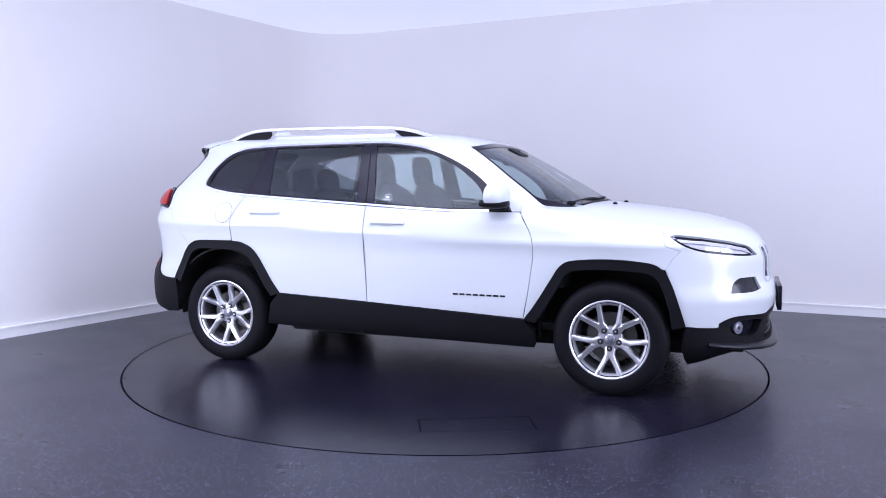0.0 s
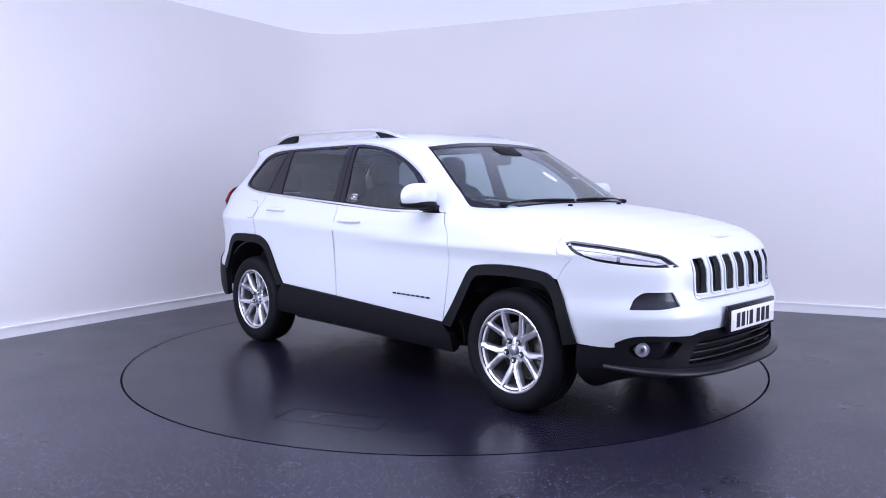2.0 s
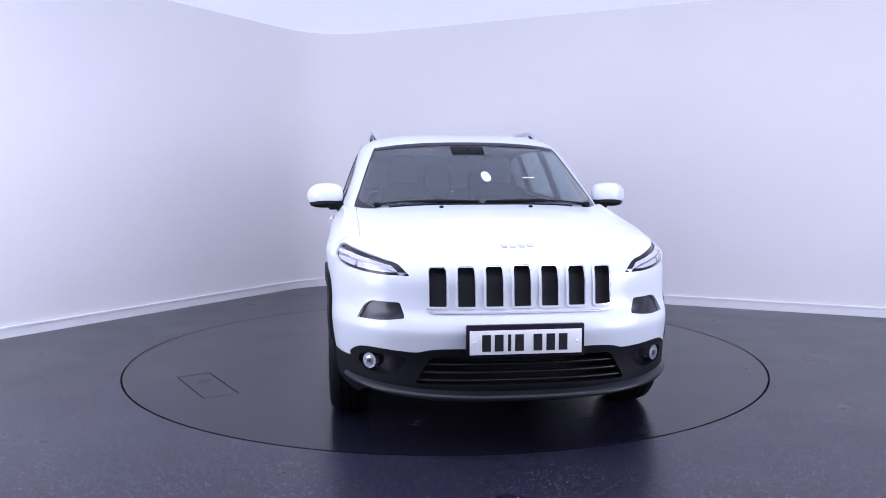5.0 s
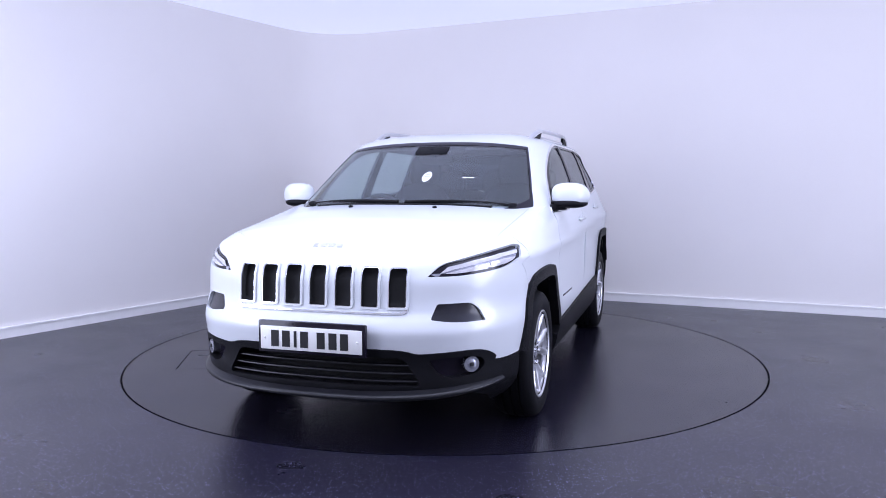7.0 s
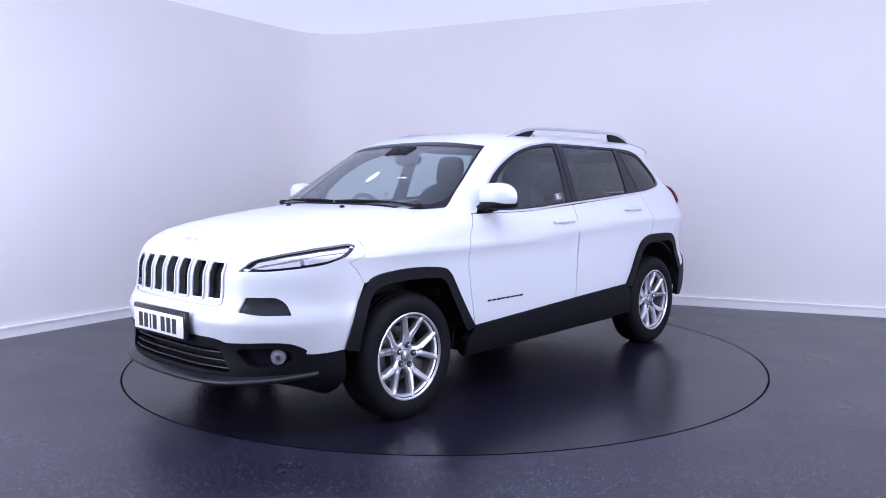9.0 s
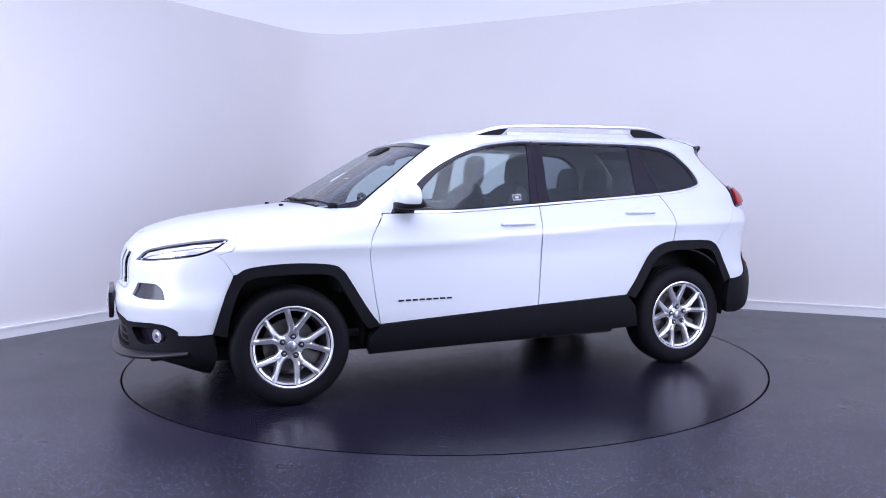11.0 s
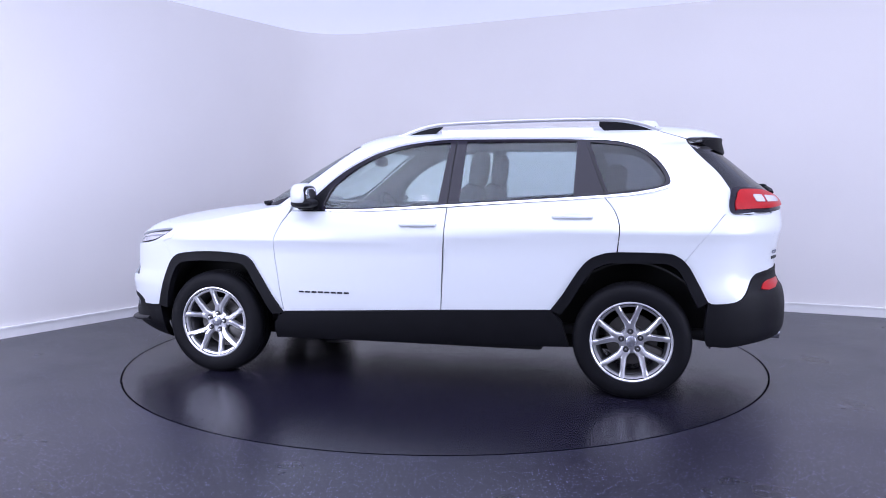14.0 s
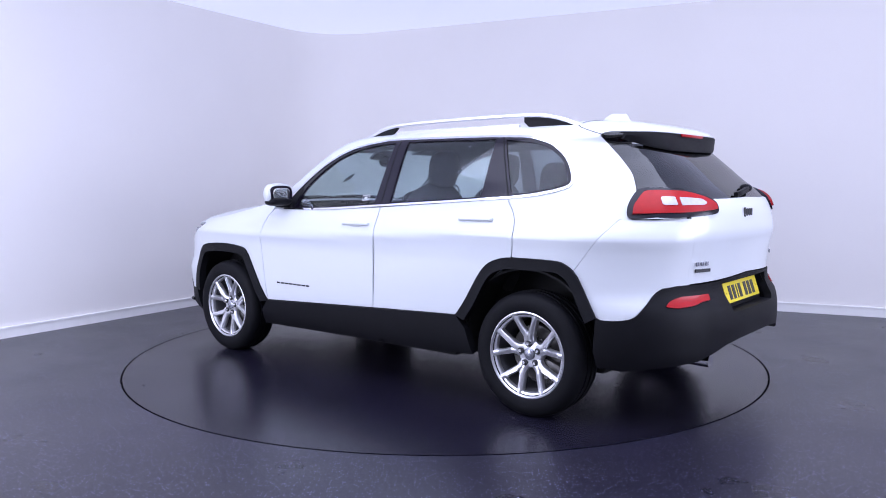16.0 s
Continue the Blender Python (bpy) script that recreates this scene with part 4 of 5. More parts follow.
def build_glass():
    fnu = lifted(up_side, -0.004)
    # dark surround of the side windows, with three openings
    low = [(0.735, 1.088), (0.33, 1.088), (-0.20, 1.118), (-1.20, 1.18), (-1.47, 1.215)]
    win = smooth_line(low, 4)[:-1] + smooth_line(WIN_IN[4:] + [(0.735, 1.088)], 5)[:-1]
    g1 = rounded([(0.575, 1.102), (0.33, 1.100), (-0.185, 1.130), (-0.232, 1.508), (-0.09, 1.503), (0.10, 1.472), (0.27, 1.415), (0.42, 1.325), (0.53, 1.225)], [0.01, 0.1, 0.01, 0.01, 0.1, 0.08, 0.08, 0.08, 0.05])
    g2 = rounded([(-0.315, 1.138), (-1.005, 1.180), (-1.015, 1.505), (-0.335, 1.513)], 0.012)
    g3 = rounded([(-1.205, 1.195), (-1.46, 1.228), (-1.535, 1.258), (-1.505, 1.335), (-1.425, 1.42), (-1.325, 1.470), (-1.085, 1.500)], [0.015, 0.08, 0.03, 0.05, 0.05, 0.05, 0.015])
    panel("window_surround", fine(win, 0.03), lifted(up_side, 0.001), GLOSSBLACK, car, both=True, holes=[fine(g1, 0.03), fine(g2, 0.03), fine(g3, 0.03)], thick=0.02, sx=0.04, sy=0.04)
    for nm, g, m in (("front_window", g1, GLASSF), ("rear_window", g2, GLASSR), ("quarter_window", g3, GLASSQ)):
        for ob in panel(nm, fine(ring_poly(g, -0.003), 0.03), fnu, m, car, back=m, both=True, thick=0.004, sx=0.05, sy=0.05):
            ob.visible_shadow = False
    # bright moulding round the side windows
    band = fine(win, 0.02)
    panel("window_moulding", ring_poly(band, -0.008), lifted(up_side, 0.006), CHROME, car, both=True, holes=[ring_poly(band, 0.004)], thick=0.014, sx=0.04, sy=0.04)
    for x0, z0, x1, z1 in ((-0.243, 1.116, -0.272, 1.524), (-1.192, 1.178, -1.062, 1.517)):
        q = [(x0 - 0.003, z0), (x0 + 0.003, z0), (x1 + 0.003, z1), (x1 - 0.003, z1)]
        panel("pillar_gap", fine(q, 0.03), lifted(up_side, 0.0025), GAP, car, both=True, thick=0.003, sx=0.04, sy=0.04)
    # windscreen with its dark border
    half = as_v(screen_edge())
    half = half + [(0.0, half[-1][1])]
    poly = half[:-1] + [(u, half[-1][1]) for u in np.linspace(half[-2][0], 0, 24)[1:]]
    poly = poly + [(-a, b) for a, b in reversed(poly[1:-1])]
    ob = panel("windscreen", poly, lifted(up_u, -0.004), GLASSW, car, back=GLASSW, thick=0.004, sx=0.04, sy=0.04)[0]
    ob.visible_shadow = False
    inner = [(a * 0.982, b) for a, b in poly]
    vt, vb = UP.vz(1.533), UP.vz(1.045)
    inner = [(a, vb + 0.070 + (b - vb) * (vt - vb - 0.10) / (vt - vb)) for a, b in inner]
    panel("windscreen_border", poly, lifted(up_u, -0.0015), GLOSSBLACK, car, holes=[inner], thick=0.002, sx=0.03, sy=0.03)
    # rear screen
    edge = smooth_line([(-1.895, 1.19), (-1.868, 1.25), (-1.824, 1.315), (-1.728, 1.41), (-1.669, 1.470), (-1.641, 1.508), (-1.659, 1.520)], 4)
    half = [(3 - UP.ux(x, z), UP.vz(z)) for x, z in edge]
    half = [(w, UP.vz(1.18)) for w in np.linspace(0, half[0][0], 16)[:-1]] + half
    half += [(w, half[-1][1]) for w in np.linspace(half[-1][0], 0, 14)[1:]]
    poly = half + [(-a, b) for a, b in reversed(half[1:-1])]
    gfn = lambda w, v: UP.at((3 - abs(w)) * (1 if w >= 0 else -1), v)
    ob = panel("rear_screen", poly, lifted(gfn, -0.004), GLASSB, car, back=GLASSB, thick=0.005, sx=0.04, sy=0.04)[0]
    ob.visible_shadow = False
    vb, vt = UP.vz(1.18), UP.vz(1.522)
    inner = [(a * 0.90, vb + 0.03 + (b - vb) * (vt - vb - 0.10) / (vt - vb)) for a, b in poly]
    panel("rear_screen_border", poly, lifted(gfn, -0.012), GLOSSBLACK, car, holes=[inner], thick=0.003, sx=0.04, sy=0.04)
    # black moulded underside of the roof's overhang
    bm = bmesh.new()
    rows = []
    for i in range(31):
        k = i / 15 - 1
        y = 0.575 * k
        low_z = 1.428 + 0.058 * abs(k) ** 4
        at = lambda z: UP.at(UP.uy(y, z, True), UP.vz(z)).x
        rows.append([bm.verts.new(q) for q in ((at(1.522) - 0.002, y, 1.5225), (at(1.506) - 0.001, y, 1.504), (at(low_z) - 0.012, y, low_z + 0.014), (at(low_z) - 0.006, y, low_z), (at(low_z) + 0.03, y, low_z), (at(1.522) + 0.09, y, 1.5225))])
    for a, b in zip(rows, rows[1:]):
        for k in range(6):
            bm.faces.new((a[k], a[(k + 1) % 6], b[(k + 1) % 6], b[k]))
    bm.faces.new(rows[0]), bm.faces.new(list(reversed(rows[-1])))
    part("spoiler_underside", bm, CLAD, car, angle=50)


build_glass()


def lathe(profile, n=64, axis="y"):
    """A closed profile of (radius, along) turned about the y axis."""
    bm = bmesh.new()
    rings = [[bm.verts.new((r * math.cos(2 * math.pi * i / n), a, r * math.sin(2 * math.pi * i / n))) for r, a in profile] for i in range(n)]
    k = len(profile)
    for i in range(n):
        a, b = rings[i], rings[(i + 1) % n]
        for j in range(k):
            bm.faces.new((a[j], a[(j + 1) % k], b[(j + 1) % k], b[j]))
    return bm


def build_wheel(x, s, turn):
    """An alloy wheel with five forked spokes; its outer face looks along +y for s = 1."""
    w = new("wheel")
    w.parent = car
    w.empty_display_size = 0.1
    w.location = (x, s * 0.79, 0.338)
    if s < 0:
        w.rotation_euler = (0, 0, math.pi)
    tyre_p = [(0.214, 0.085), (0.225, 0.097), (0.245, 0.104), (0.285, 0.111), (0.320, 0.104), (0.338, 0.090), (0.3475, 0.066), (0.350, 0.05), (0.3445, 0.048), (0.3445, 0.040), (0.351, 0.038),
              (0.352, 0.008), (0.3455, 0.006), (0.3455, -0.006), (0.352, -0.008), (0.351, -0.038), (0.3445, -0.040), (0.3445, -0.048), (0.350, -0.05), (0.3475, -0.066), (0.338, -0.09), (0.285, -0.111), (0.22, -0.10), (0.205, -0.07), (0.205, 0.06)]
    tyre_p = [(r if r < 0.24 else 0.24 + (r - 0.24) * 0.92, a) for r, a in tyre_p]
    bm = lathe(tyre_p, 80)
    for v in bm.verts:
        v.co.z = max(v.co.z, -0.338)
    part("tyre", bm, TYRE, w, angle=30)
    flange = [(0.234, 0.092), (0.236, 0.101), (0.230, 0.103), (0.224, 0.099), (0.221, 0.090), (0.207, 0.086), (0.203, 0.074), (0.205, 0.060), (0.214, 0.070)]
    rim = part("rim", lathe(flange, 72), ALLOY, w, angle=40)
    part("barrel", lathe([(0.2045, 0.061), (0.196, 0.03), (0.194, -0.08), (0.200, -0.08), (0.204, 0.02), (0.212, 0.060)], 72), BARREL, rim, angle=40)
    # five twin spokes
    for i in range(5):
        for d in (-1, 1):
            a0 = radians(90 + 72 * i + turn)
            bm = bmesh.new()
            rings = []
            for k in range(15):
                t = k / 14
                r = 0.045 + (0.223 - 0.045) * t
                off = d * (0.009 + 0.060 * max(0, (t - 0.30) / 0.70) ** 0.92)
                half = 0.0245 - 0.0075 * min(t * 1.4, 1) + 0.004 * max(0, t - 0.75) / 0.25
                y = 0.058 + 0.034 * t ** 0.7
                c, tg = Vector((math.cos(a0), 0, math.sin(a0))), Vector((-math.sin(a0), 0, math.cos(a0)))
                mid = c * math.sqrt(r * r - off * off) + tg * off
                rings.append([bm.verts.new(mid + tg * q + Vector((0, y + e, 0))) for q, e in
                              ((-half, -0.035), (-half, -0.006), (-half * 0.6, 0.002), (half * 0.6, 0.002), (half, -0.006), (half, -0.035))])
            for p, q in zip(rings, rings[1:]):
                for j in range(6):
                    bm.faces.new((p[j], p[(j + 1) % 6], q[(j + 1) % 6], q[j]))
            bm.faces.new(rings[0]), bm.faces.new(list(reversed(rings[-1])))
            part("spoke", bm, ALLOY, rim, angle=50)
    hub = [(0.0, 0.060), (0.033, 0.060), (0.036, 0.064), (0.068, 0.060), (0.075, 0.052), (0.075, 0.02), (0.0, 0.02)]
    part("hub", lathe(hub, 40), ALLOY, rim, angle=40)
    part("hub_cap", lathe([(0.0, 0.075), (0.024, 0.074), (0.031, 0.068), (0.031, 0.055), (0.0, 0.055)], 32), LAMPGREY, w, angle=40)
    for i in range(5):
        a = radians(90 + 72 * i + 36 * 0 + turn)
        bm = lathe([(0.0, 0.082), (0.008, 0.081), (0.0105, 0.074), (0.0105, 0.05), (0.0, 0.05)], 6)
        bmesh.ops.translate(bm, vec=(0.057 * math.cos(a), 0, 0.057 * math.sin(a)), verts=bm.verts)
        part("wheel_nut", bm, CHROME, w)
        # raised dark disc: the shade of the nut's recess put in as colour
        bm = lathe([(0.0175, 0.0705), (0.0175, 0.05), (0.0, 0.05), (0.0, 0.070)], 20)
        bmesh.ops.translate(bm, vec=(0.057 * math.cos(a), 0, 0.057 * math.sin(a)), verts=bm.verts)
        part("nut_recess_shade", bm, TRIM, w)
    part("brake_disc", lathe([(0.0, 0.012), (0.085, 0.012), (0.085, -0.004), (0.150, -0.004), (0.150, -0.030), (0.0, -0.030)], 48), IRON, w, angle=40)
    bm = rbox(0.16, 0.07, 0.085, 0.02, (0, -0.005, 0))
    bmesh.ops.translate(bm, vec=(0.115 * (1 if x > 0 else 1), 0, 0.03), verts=bm.verts)
    bmesh.ops.rotate(bm, cent=(0, 0, 0), matrix=Matrix.Rotation(radians(160), 3, "Y"), verts=bm.verts)
    part("brake_calliper", bm, IRON, w)


for x, s, turn in ((1.35, 1, 11), (1.35, -1, 36), (-1.35, 1, -5), (-1.35, -1, 26)):
    build_wheel(x, s, turn)


def build_under():
    part("underbody", rbox(3.55, 1.30, 0.10, 0.03, (0.08, 0, 0.285)), WELL, car)
    for s in (1, -1):
        part("underbody_edge", rbox(1.62, 0.36, 0.09, 0.02, (-0.02, s * 0.66, 0.295)), WELL, car)
    for x in (1.35, -1.35):
        part("axle", tube([(x, -0.75, 0.33), (x, 0.75, 0.33)], 0.045), WELL, car)
        for s in (1, -1):
            # wheel arch liner: a half tube with a closed inner end
            bm = bmesh.new()
            n = 24
            r = 0.455
            prev = None
            for i in range(n + 1):
                a = math.pi * (1.08 * i / n - 0.04)
                q = []
                yo = 0.80 + 0.085 * min(1, max(0, math.sin(a)) * 1.6)
                for y, rr in ((yo, r - 0.02), (0.60, r), (0.585, 0.0), (0.575, 0.0), (0.575, r + 0.012), (yo, r - 0.008)):
                    q.append(bm.verts.new((x + rr * math.cos(a), s * y, 0.36 + rr * math.sin(a))))
                if prev:
                    for j in range(6):
                        bm.faces.new((prev[j], prev[(j + 1) % 6], q[(j + 1) % 6], q[j]))
                prev = q
            part("arch_liner", bm, WELL, car)
    part("exhaust_tip", tube([(-2.00, 0.50, 0.365), (-2.20, 0.50, 0.360)], 0.033, 16), CHROME, car)
    part("silencer", rbox(0.26, 0.9, 0.13, 0.05, (-1.88, 0, 0.375)), WELL, car)


build_under()


def blob(a, b, c, p=2.6, seg=32, rings=16):
    """A rounded box (superellipsoid) with half sizes a, b, c."""
    bm = bmesh.new()
    bmesh.ops.create_uvsphere(bm, u_segments=seg, v_segments=rings, radius=1)
    for v in bm.verts:
        k = (abs(v.co.x) ** p + abs(v.co.y) ** p + abs(v.co.z) ** p) ** (-1 / p)
        v.co = Vector((v.co.x * k * a, v.co.y * k * b, v.co.z * k * c))
    return bm


def build_mirror(s):
    """Door mirror: white cap over a black lower shell on a short arm."""
    bm = blob(0.072, 0.114, 0.072, 3.0)
    for v in bm.verts:
        if v.co.z < -0.045:
            v.co.z = -0.045
        v.co.x -= 0.05 * (v.co.y / 0.118) ** 2 if v.co.y > 0 else 0
        v.co.z -= 0.02 * max(0, v.co.y / 0.118) ** 2 * (1 if v.co.z > 0 else 0.2)
        if v.co.x < -0.03:
            v.co.x = -0.03 - (v.co.x * -1 - 0.03) * 0.35
    bmesh.ops.translate(bm, vec=(0.672, 0.936, 1.186), verts=bm.verts)
    cap = part("mirror", bm if s > 0 else flip(bm), PAINT, car, "door mirror with a white cap and black base", angle=60)
    bm = blob(0.080, 0.106, 0.030, 2.6)
    for v in bm.verts:
        v.co.x -= 0.045 * (v.co.y / 0.112) ** 2 if v.co.y > 0 else 0
    bmesh.ops.translate(bm, vec=(0.668, 0.930, 1.132), verts=bm.verts)
    part("mirror_shell", bm if s > 0 else flip(bm), CLAD, cap)
    bm = join(rbox(0.10, 0.14, 0.035, 0.014, (0.675, 0.845, 1.108)), rbox(0.13, 0.03, 0.05, 0.012, (0.665, 0.855, 1.112)))
    part("mirror_arm", bm if s > 0 else flip(bm), CLAD, cap)
    bm = blob(0.010, 0.098, 0.056, 3.2)
    bmesh.ops.translate(bm, vec=(0.628, 0.932, 1.186), verts=bm.verts)
    part("mirror_surround", bm if s > 0 else flip(bm), GLOSSBLACK, cap)
    bm = blob(0.004, 0.070, 0.040, 3.5)
    bmesh.ops.translate(bm, vec=(0.6195, 0.932, 1.186), verts=bm.verts)
    part("mirror_glass", bm if s > 0 else flip(bm), CHROME, cap)
    # triangular sail plate where the mirror meets the door
    sail = fine(rounded([(0.715, 1.096), (0.585, 1.104), (0.55, 1.215), (0.565, 1.232)], 0.006), 0.03)
    me = plate_mesh("sail_plate", sail, lifted(up_side, 0.004), thick=0.012, mirror=s < 0)
    me.materials.append(CLAD), me.materials.append(TRIM)
    new("sail_plate", me).parent = cap


def roof_top(x, y):
    """Height of the roof at (x, y)."""
    lo, hi = UP.vz(1.50), UP.v[-1]
    for _ in range(26):
        v = (lo + hi) / 2
        z, w, xf, xr = UP.row(v)
        fa, fm, fn = UP.front(z)
        ra, rm, rn = UP.rear(z)
        fc, rc = xf - min(fa, (xf - xr) * 0.45), xr + min(ra, (xf - xr) * 0.45)
        q = abs(y / max(w, 1e-6)) ** fm
        if x > fc:
            q += ((x - fc) / (xf - fc)) ** fn
        elif x < rc:
            q = abs(y / max(w, 1e-6)) ** rm + ((rc - x) / (rc - xr)) ** rn
        if q < 1:
            lo = v
        else:
            hi = v
    return z


def build_rail(s):
    """Bowed silver roof rail standing on two black feet."""
    path = smooth_line([(0.16, 0.565, 1.548), (0.06, 0.577, 1.582), (-0.06, 0.585, 1.614), (-0.22, 0.588, 1.630), (-0.62, 0.592, 1.638), (-1.05, 0.588, 1.640), (-1.24, 0.580, 1.634),
                        (-1.36, 0.572, 1.612), (-1.44, 0.566, 1.585), (-1.50, 0.56, 1.560)], 6)
    sec = [(-0.013, -0.011), (0.013, -0.011), (0.018, -0.003), (0.015, 0.010), (0.006, 0.014), (-0.006, 0.014), (-0.015, 0.010), (-0.018, -0.003)]
    bm = sweep(path, sec)
    rail = part("roof_rail", bm if s > 0 else flip(bm), ALLOY, car, "bowed silver roof rail with black feet", angle=50)
    for x0, x1 in ((0.10, -0.16), (-1.10, -1.46)):
        pts = [q for q in path if min(x0, x1) <= q[0] <= max(x0, x1)]
        bm = bmesh.new()
        rows = []
        for x, y, z in pts:
            zr = roof_top(x, y) - 0.008
            inn = x1 if x0 > 0 else x0
            zr = z - 0.007 - max(0, z - 0.007 - zr) * min(1, abs(x - inn) / 0.07)
            rows.append([bm.verts.new((x, y + d, q)) for d, q in ((0.011, z - 0.006), (0.011, min(zr, z - 0.007)), (-0.011, min(zr, z - 0.007)), (-0.011, z - 0.006))])
        for a, b in zip(rows, rows[1:]):
            for k in range(4):
                bm.faces.new((a[k], a[(k + 1) % 4], b[(k + 1) % 4], b[k]))
        bm.faces.new(rows[0]), bm.faces.new(list(reversed(rows[-1])))
        part("rail_foot", bm if s > 0 else flip(bm), CLAD, rail, "black rail foot")
    # pale inner strip of roof between the feet
    pts = [q for q in path if -1.12 <= q[0] <= -0.14]
    bm = bmesh.new()
    rows = []
    for x, y, z in pts:
        zr = roof_top(x, y) - 0.006
        rows.append([bm.verts.new((x, y + d, q)) for d, q in ((0.004, zr + 0.022), (0.010, zr), (-0.010, zr), (-0.004, zr + 0.022))])
    for a, b in zip(rows, rows[1:]):
        for k in range(4):
            bm.faces.new((a[k], a[(k + 1) % 4], b[(k + 1) % 4], b[k]))
    part("rail_base", bm if s > 0 else flip(bm), ALLOY, rail)


def build_spoiler():
    """High brake light in the roof's overhang, its seam with the roof, and the aerial fin."""
    z = 1.517
    part("brake_light", rbox(0.016, 0.30, 0.016, 0.005, (UP.at(2.999, UP.vz(z)).x - 0.001, 0, z)), REDLENS, car)
    for s in (1, -1):
        pts = []
        for i in range(25):
            t = i / 24
            x = -1.455 - 0.22 * max(0, t - 0.80) / 0.20 - 0.03 * t * t
            if t < 0.80:
                y = 0.63 * t / 0.80
                pts.append(Vector((x, y * 0.93, roof_top(x, y * 0.93) + 0.0005)))
            else:
                zz = pts[19].z - (pts[19].z - 1.492) * (t - 0.79) / 0.21
                pts.append(UP.side(x, zz, 0.0006))
        bm = sweep(pts, [(-0.0022, -0.002), (0.0022, -0.002), (0.0022, 0.0012), (-0.0022, 0.0012)])
        part("roof_seam", bm if s > 0 else flip(bm), GAP, car)
    bm = bmesh.new()
    rows = []
    for i in range(13):
        t = i / 12
        x = -1.27 - 0.24 * t
        h = 0.078 * math.sin(min(1, t * 1.9) * math.pi / 2) ** 1.3 * (1 if t < 0.84 else 1 - (t - 0.84) / 0.16 * 0.8)
        w = 0.030 * math.sin(max(0.06, min(1, t * 1.6)) * math.pi / 2)
        z = 1.607 - 0.022 * t
        rows.append([bm.verts.new((x, a * w, z - 0.01 + (h + 0.01) * b)) for a, b in ((-1, 0), (-0.8, 0.5), (-0.35, 0.92), (0, 1), (0.35, 0.92), (0.8, 0.5), (1, 0))])
    for a, b in zip(rows, rows[1:]):
        for k in range(6):
            bm.faces.new((a[k], a[k + 1], b[k + 1], b[k]))
    bm.faces.new(rows[-1]), bm.faces.new(list(reversed(rows[0])))
    part("aerial_fin", bm, PAINT, car, angle=60)


def build_plate(front):
    """A registration plate: the characters stand as plain bars."""
    x, z = (2.305, 0.544) if front else (-2.176, 0.672)
    d = 1 if front else -1
    if front:
        holder = part("plate_holder", rbox(0.026, 0.545, 0.150, 0.006, (x - 0.016, 0, z + 0.004)), GLOSSBLACK, car, "black number plate surround")
    else:
        holder = part("plate_holder", rbox(0.010, 0.530, 0.125, 0.003, (x + 0.008, 0, z)), CLAD, car, "black number plate surround")
    pl = part("number_plate", rbox(0.004, 0.515, 0.110, 0.0015, (x, 0, z)), PLATEW if front else PLATEY, holder, "white front number plate" if front else "yellow rear number plate")
    ys = [-0.192, -0.138, -0.093, -0.050, 0.030, 0.086, 0.140]
    wide = [0.040, 0.040, 0.014, 0.040, 0.040, 0.040, 0.040]
    for y, w in zip(ys, wide):
        part("bar", rbox(0.002, w, 0.076, 0.0004, (x + d * 0.0028, d * y * 1.06 + d * 0.022, z - 0.002), seg=1), INK, pl, smooth=False)
    for y in (-0.235, 0.235):
        bm = bmesh.new()
        bmesh.ops.create_uvsphere(bm, u_segments=10, v_segments=6, radius=0.006)
        bmesh.ops.translate(bm, vec=(x + d * 0.002, y, z), verts=bm.verts)
        part("screw_cap", bm, PLATEW if front else PLATEY, pl)
    if not front:
        # leaned back into its pocket
        holder.matrix_basis = Matrix.Translation((x, 0, z)) @ Matrix.Rotation(radians(18), 4, "Y") @ Matrix.Translation((-x, 0, -z))


def build_badges():
    for s in (1, -1):
        for i in range(8):
            x = 0.553 - (i - 3.5) * 0.044
            p = LOW.side(x, 0.567, 0.002, s)
            part("badge_bar", rbox(0.034, 0.004, 0.011, 0.0012, p, seg=1), SMOKE, car, "dark model badge shapes on the door", smooth=False)
    gx = lambda y, z: LOW.at(LOW.uy(y, z, True), LOW.vz(z)).x
    for i in range(4):
        y = 0.132 - i * 0.033
        part("badge_bar", rbox(0.006, 0.023, 0.040 if i else 0.052, 0.003, (gx(y, 1.10) - 0.003, y, 1.10), seg=1), TRIM, car, smooth=False)
    for i in range(3):
        y = 0.556 - i * 0.034
        part("badge_bar", rbox(0.006, 0.030, 0.020, 0.002, (gx(y, 0.85) - 0.003, y, 0.852), seg=1), LAMPGREY, car, smooth=False)
    part("badge_bar", rbox(0.006, 0.11, 0.017, 0.002, (gx(0.516, 0.818) - 0.004, 0.516, 0.818), Matrix.Rotation(radians(-20), 3, "Z"), seg=1), TRIM, car, smooth=False)
    part("badge_bar", rbox(0.006, 0.09, 0.020, 0.002, (gx(-0.5, 0.85) - 0.004, -0.5, 0.85), Matrix.Rotation(radians(20), 3, "Z"), seg=1), LAMPGREY, car, smooth=False)
    for i in range(4):
        y = -0.063 + i * 0.042
        part("badge_bar", rbox(0.034, 0.030, 0.005, 0.002, (2.105, y, hood_z(2.105, y) + 0.002), Matrix.Rotation(radians(28), 3, "Y"), seg=1), ALLOY, car, smooth=False)


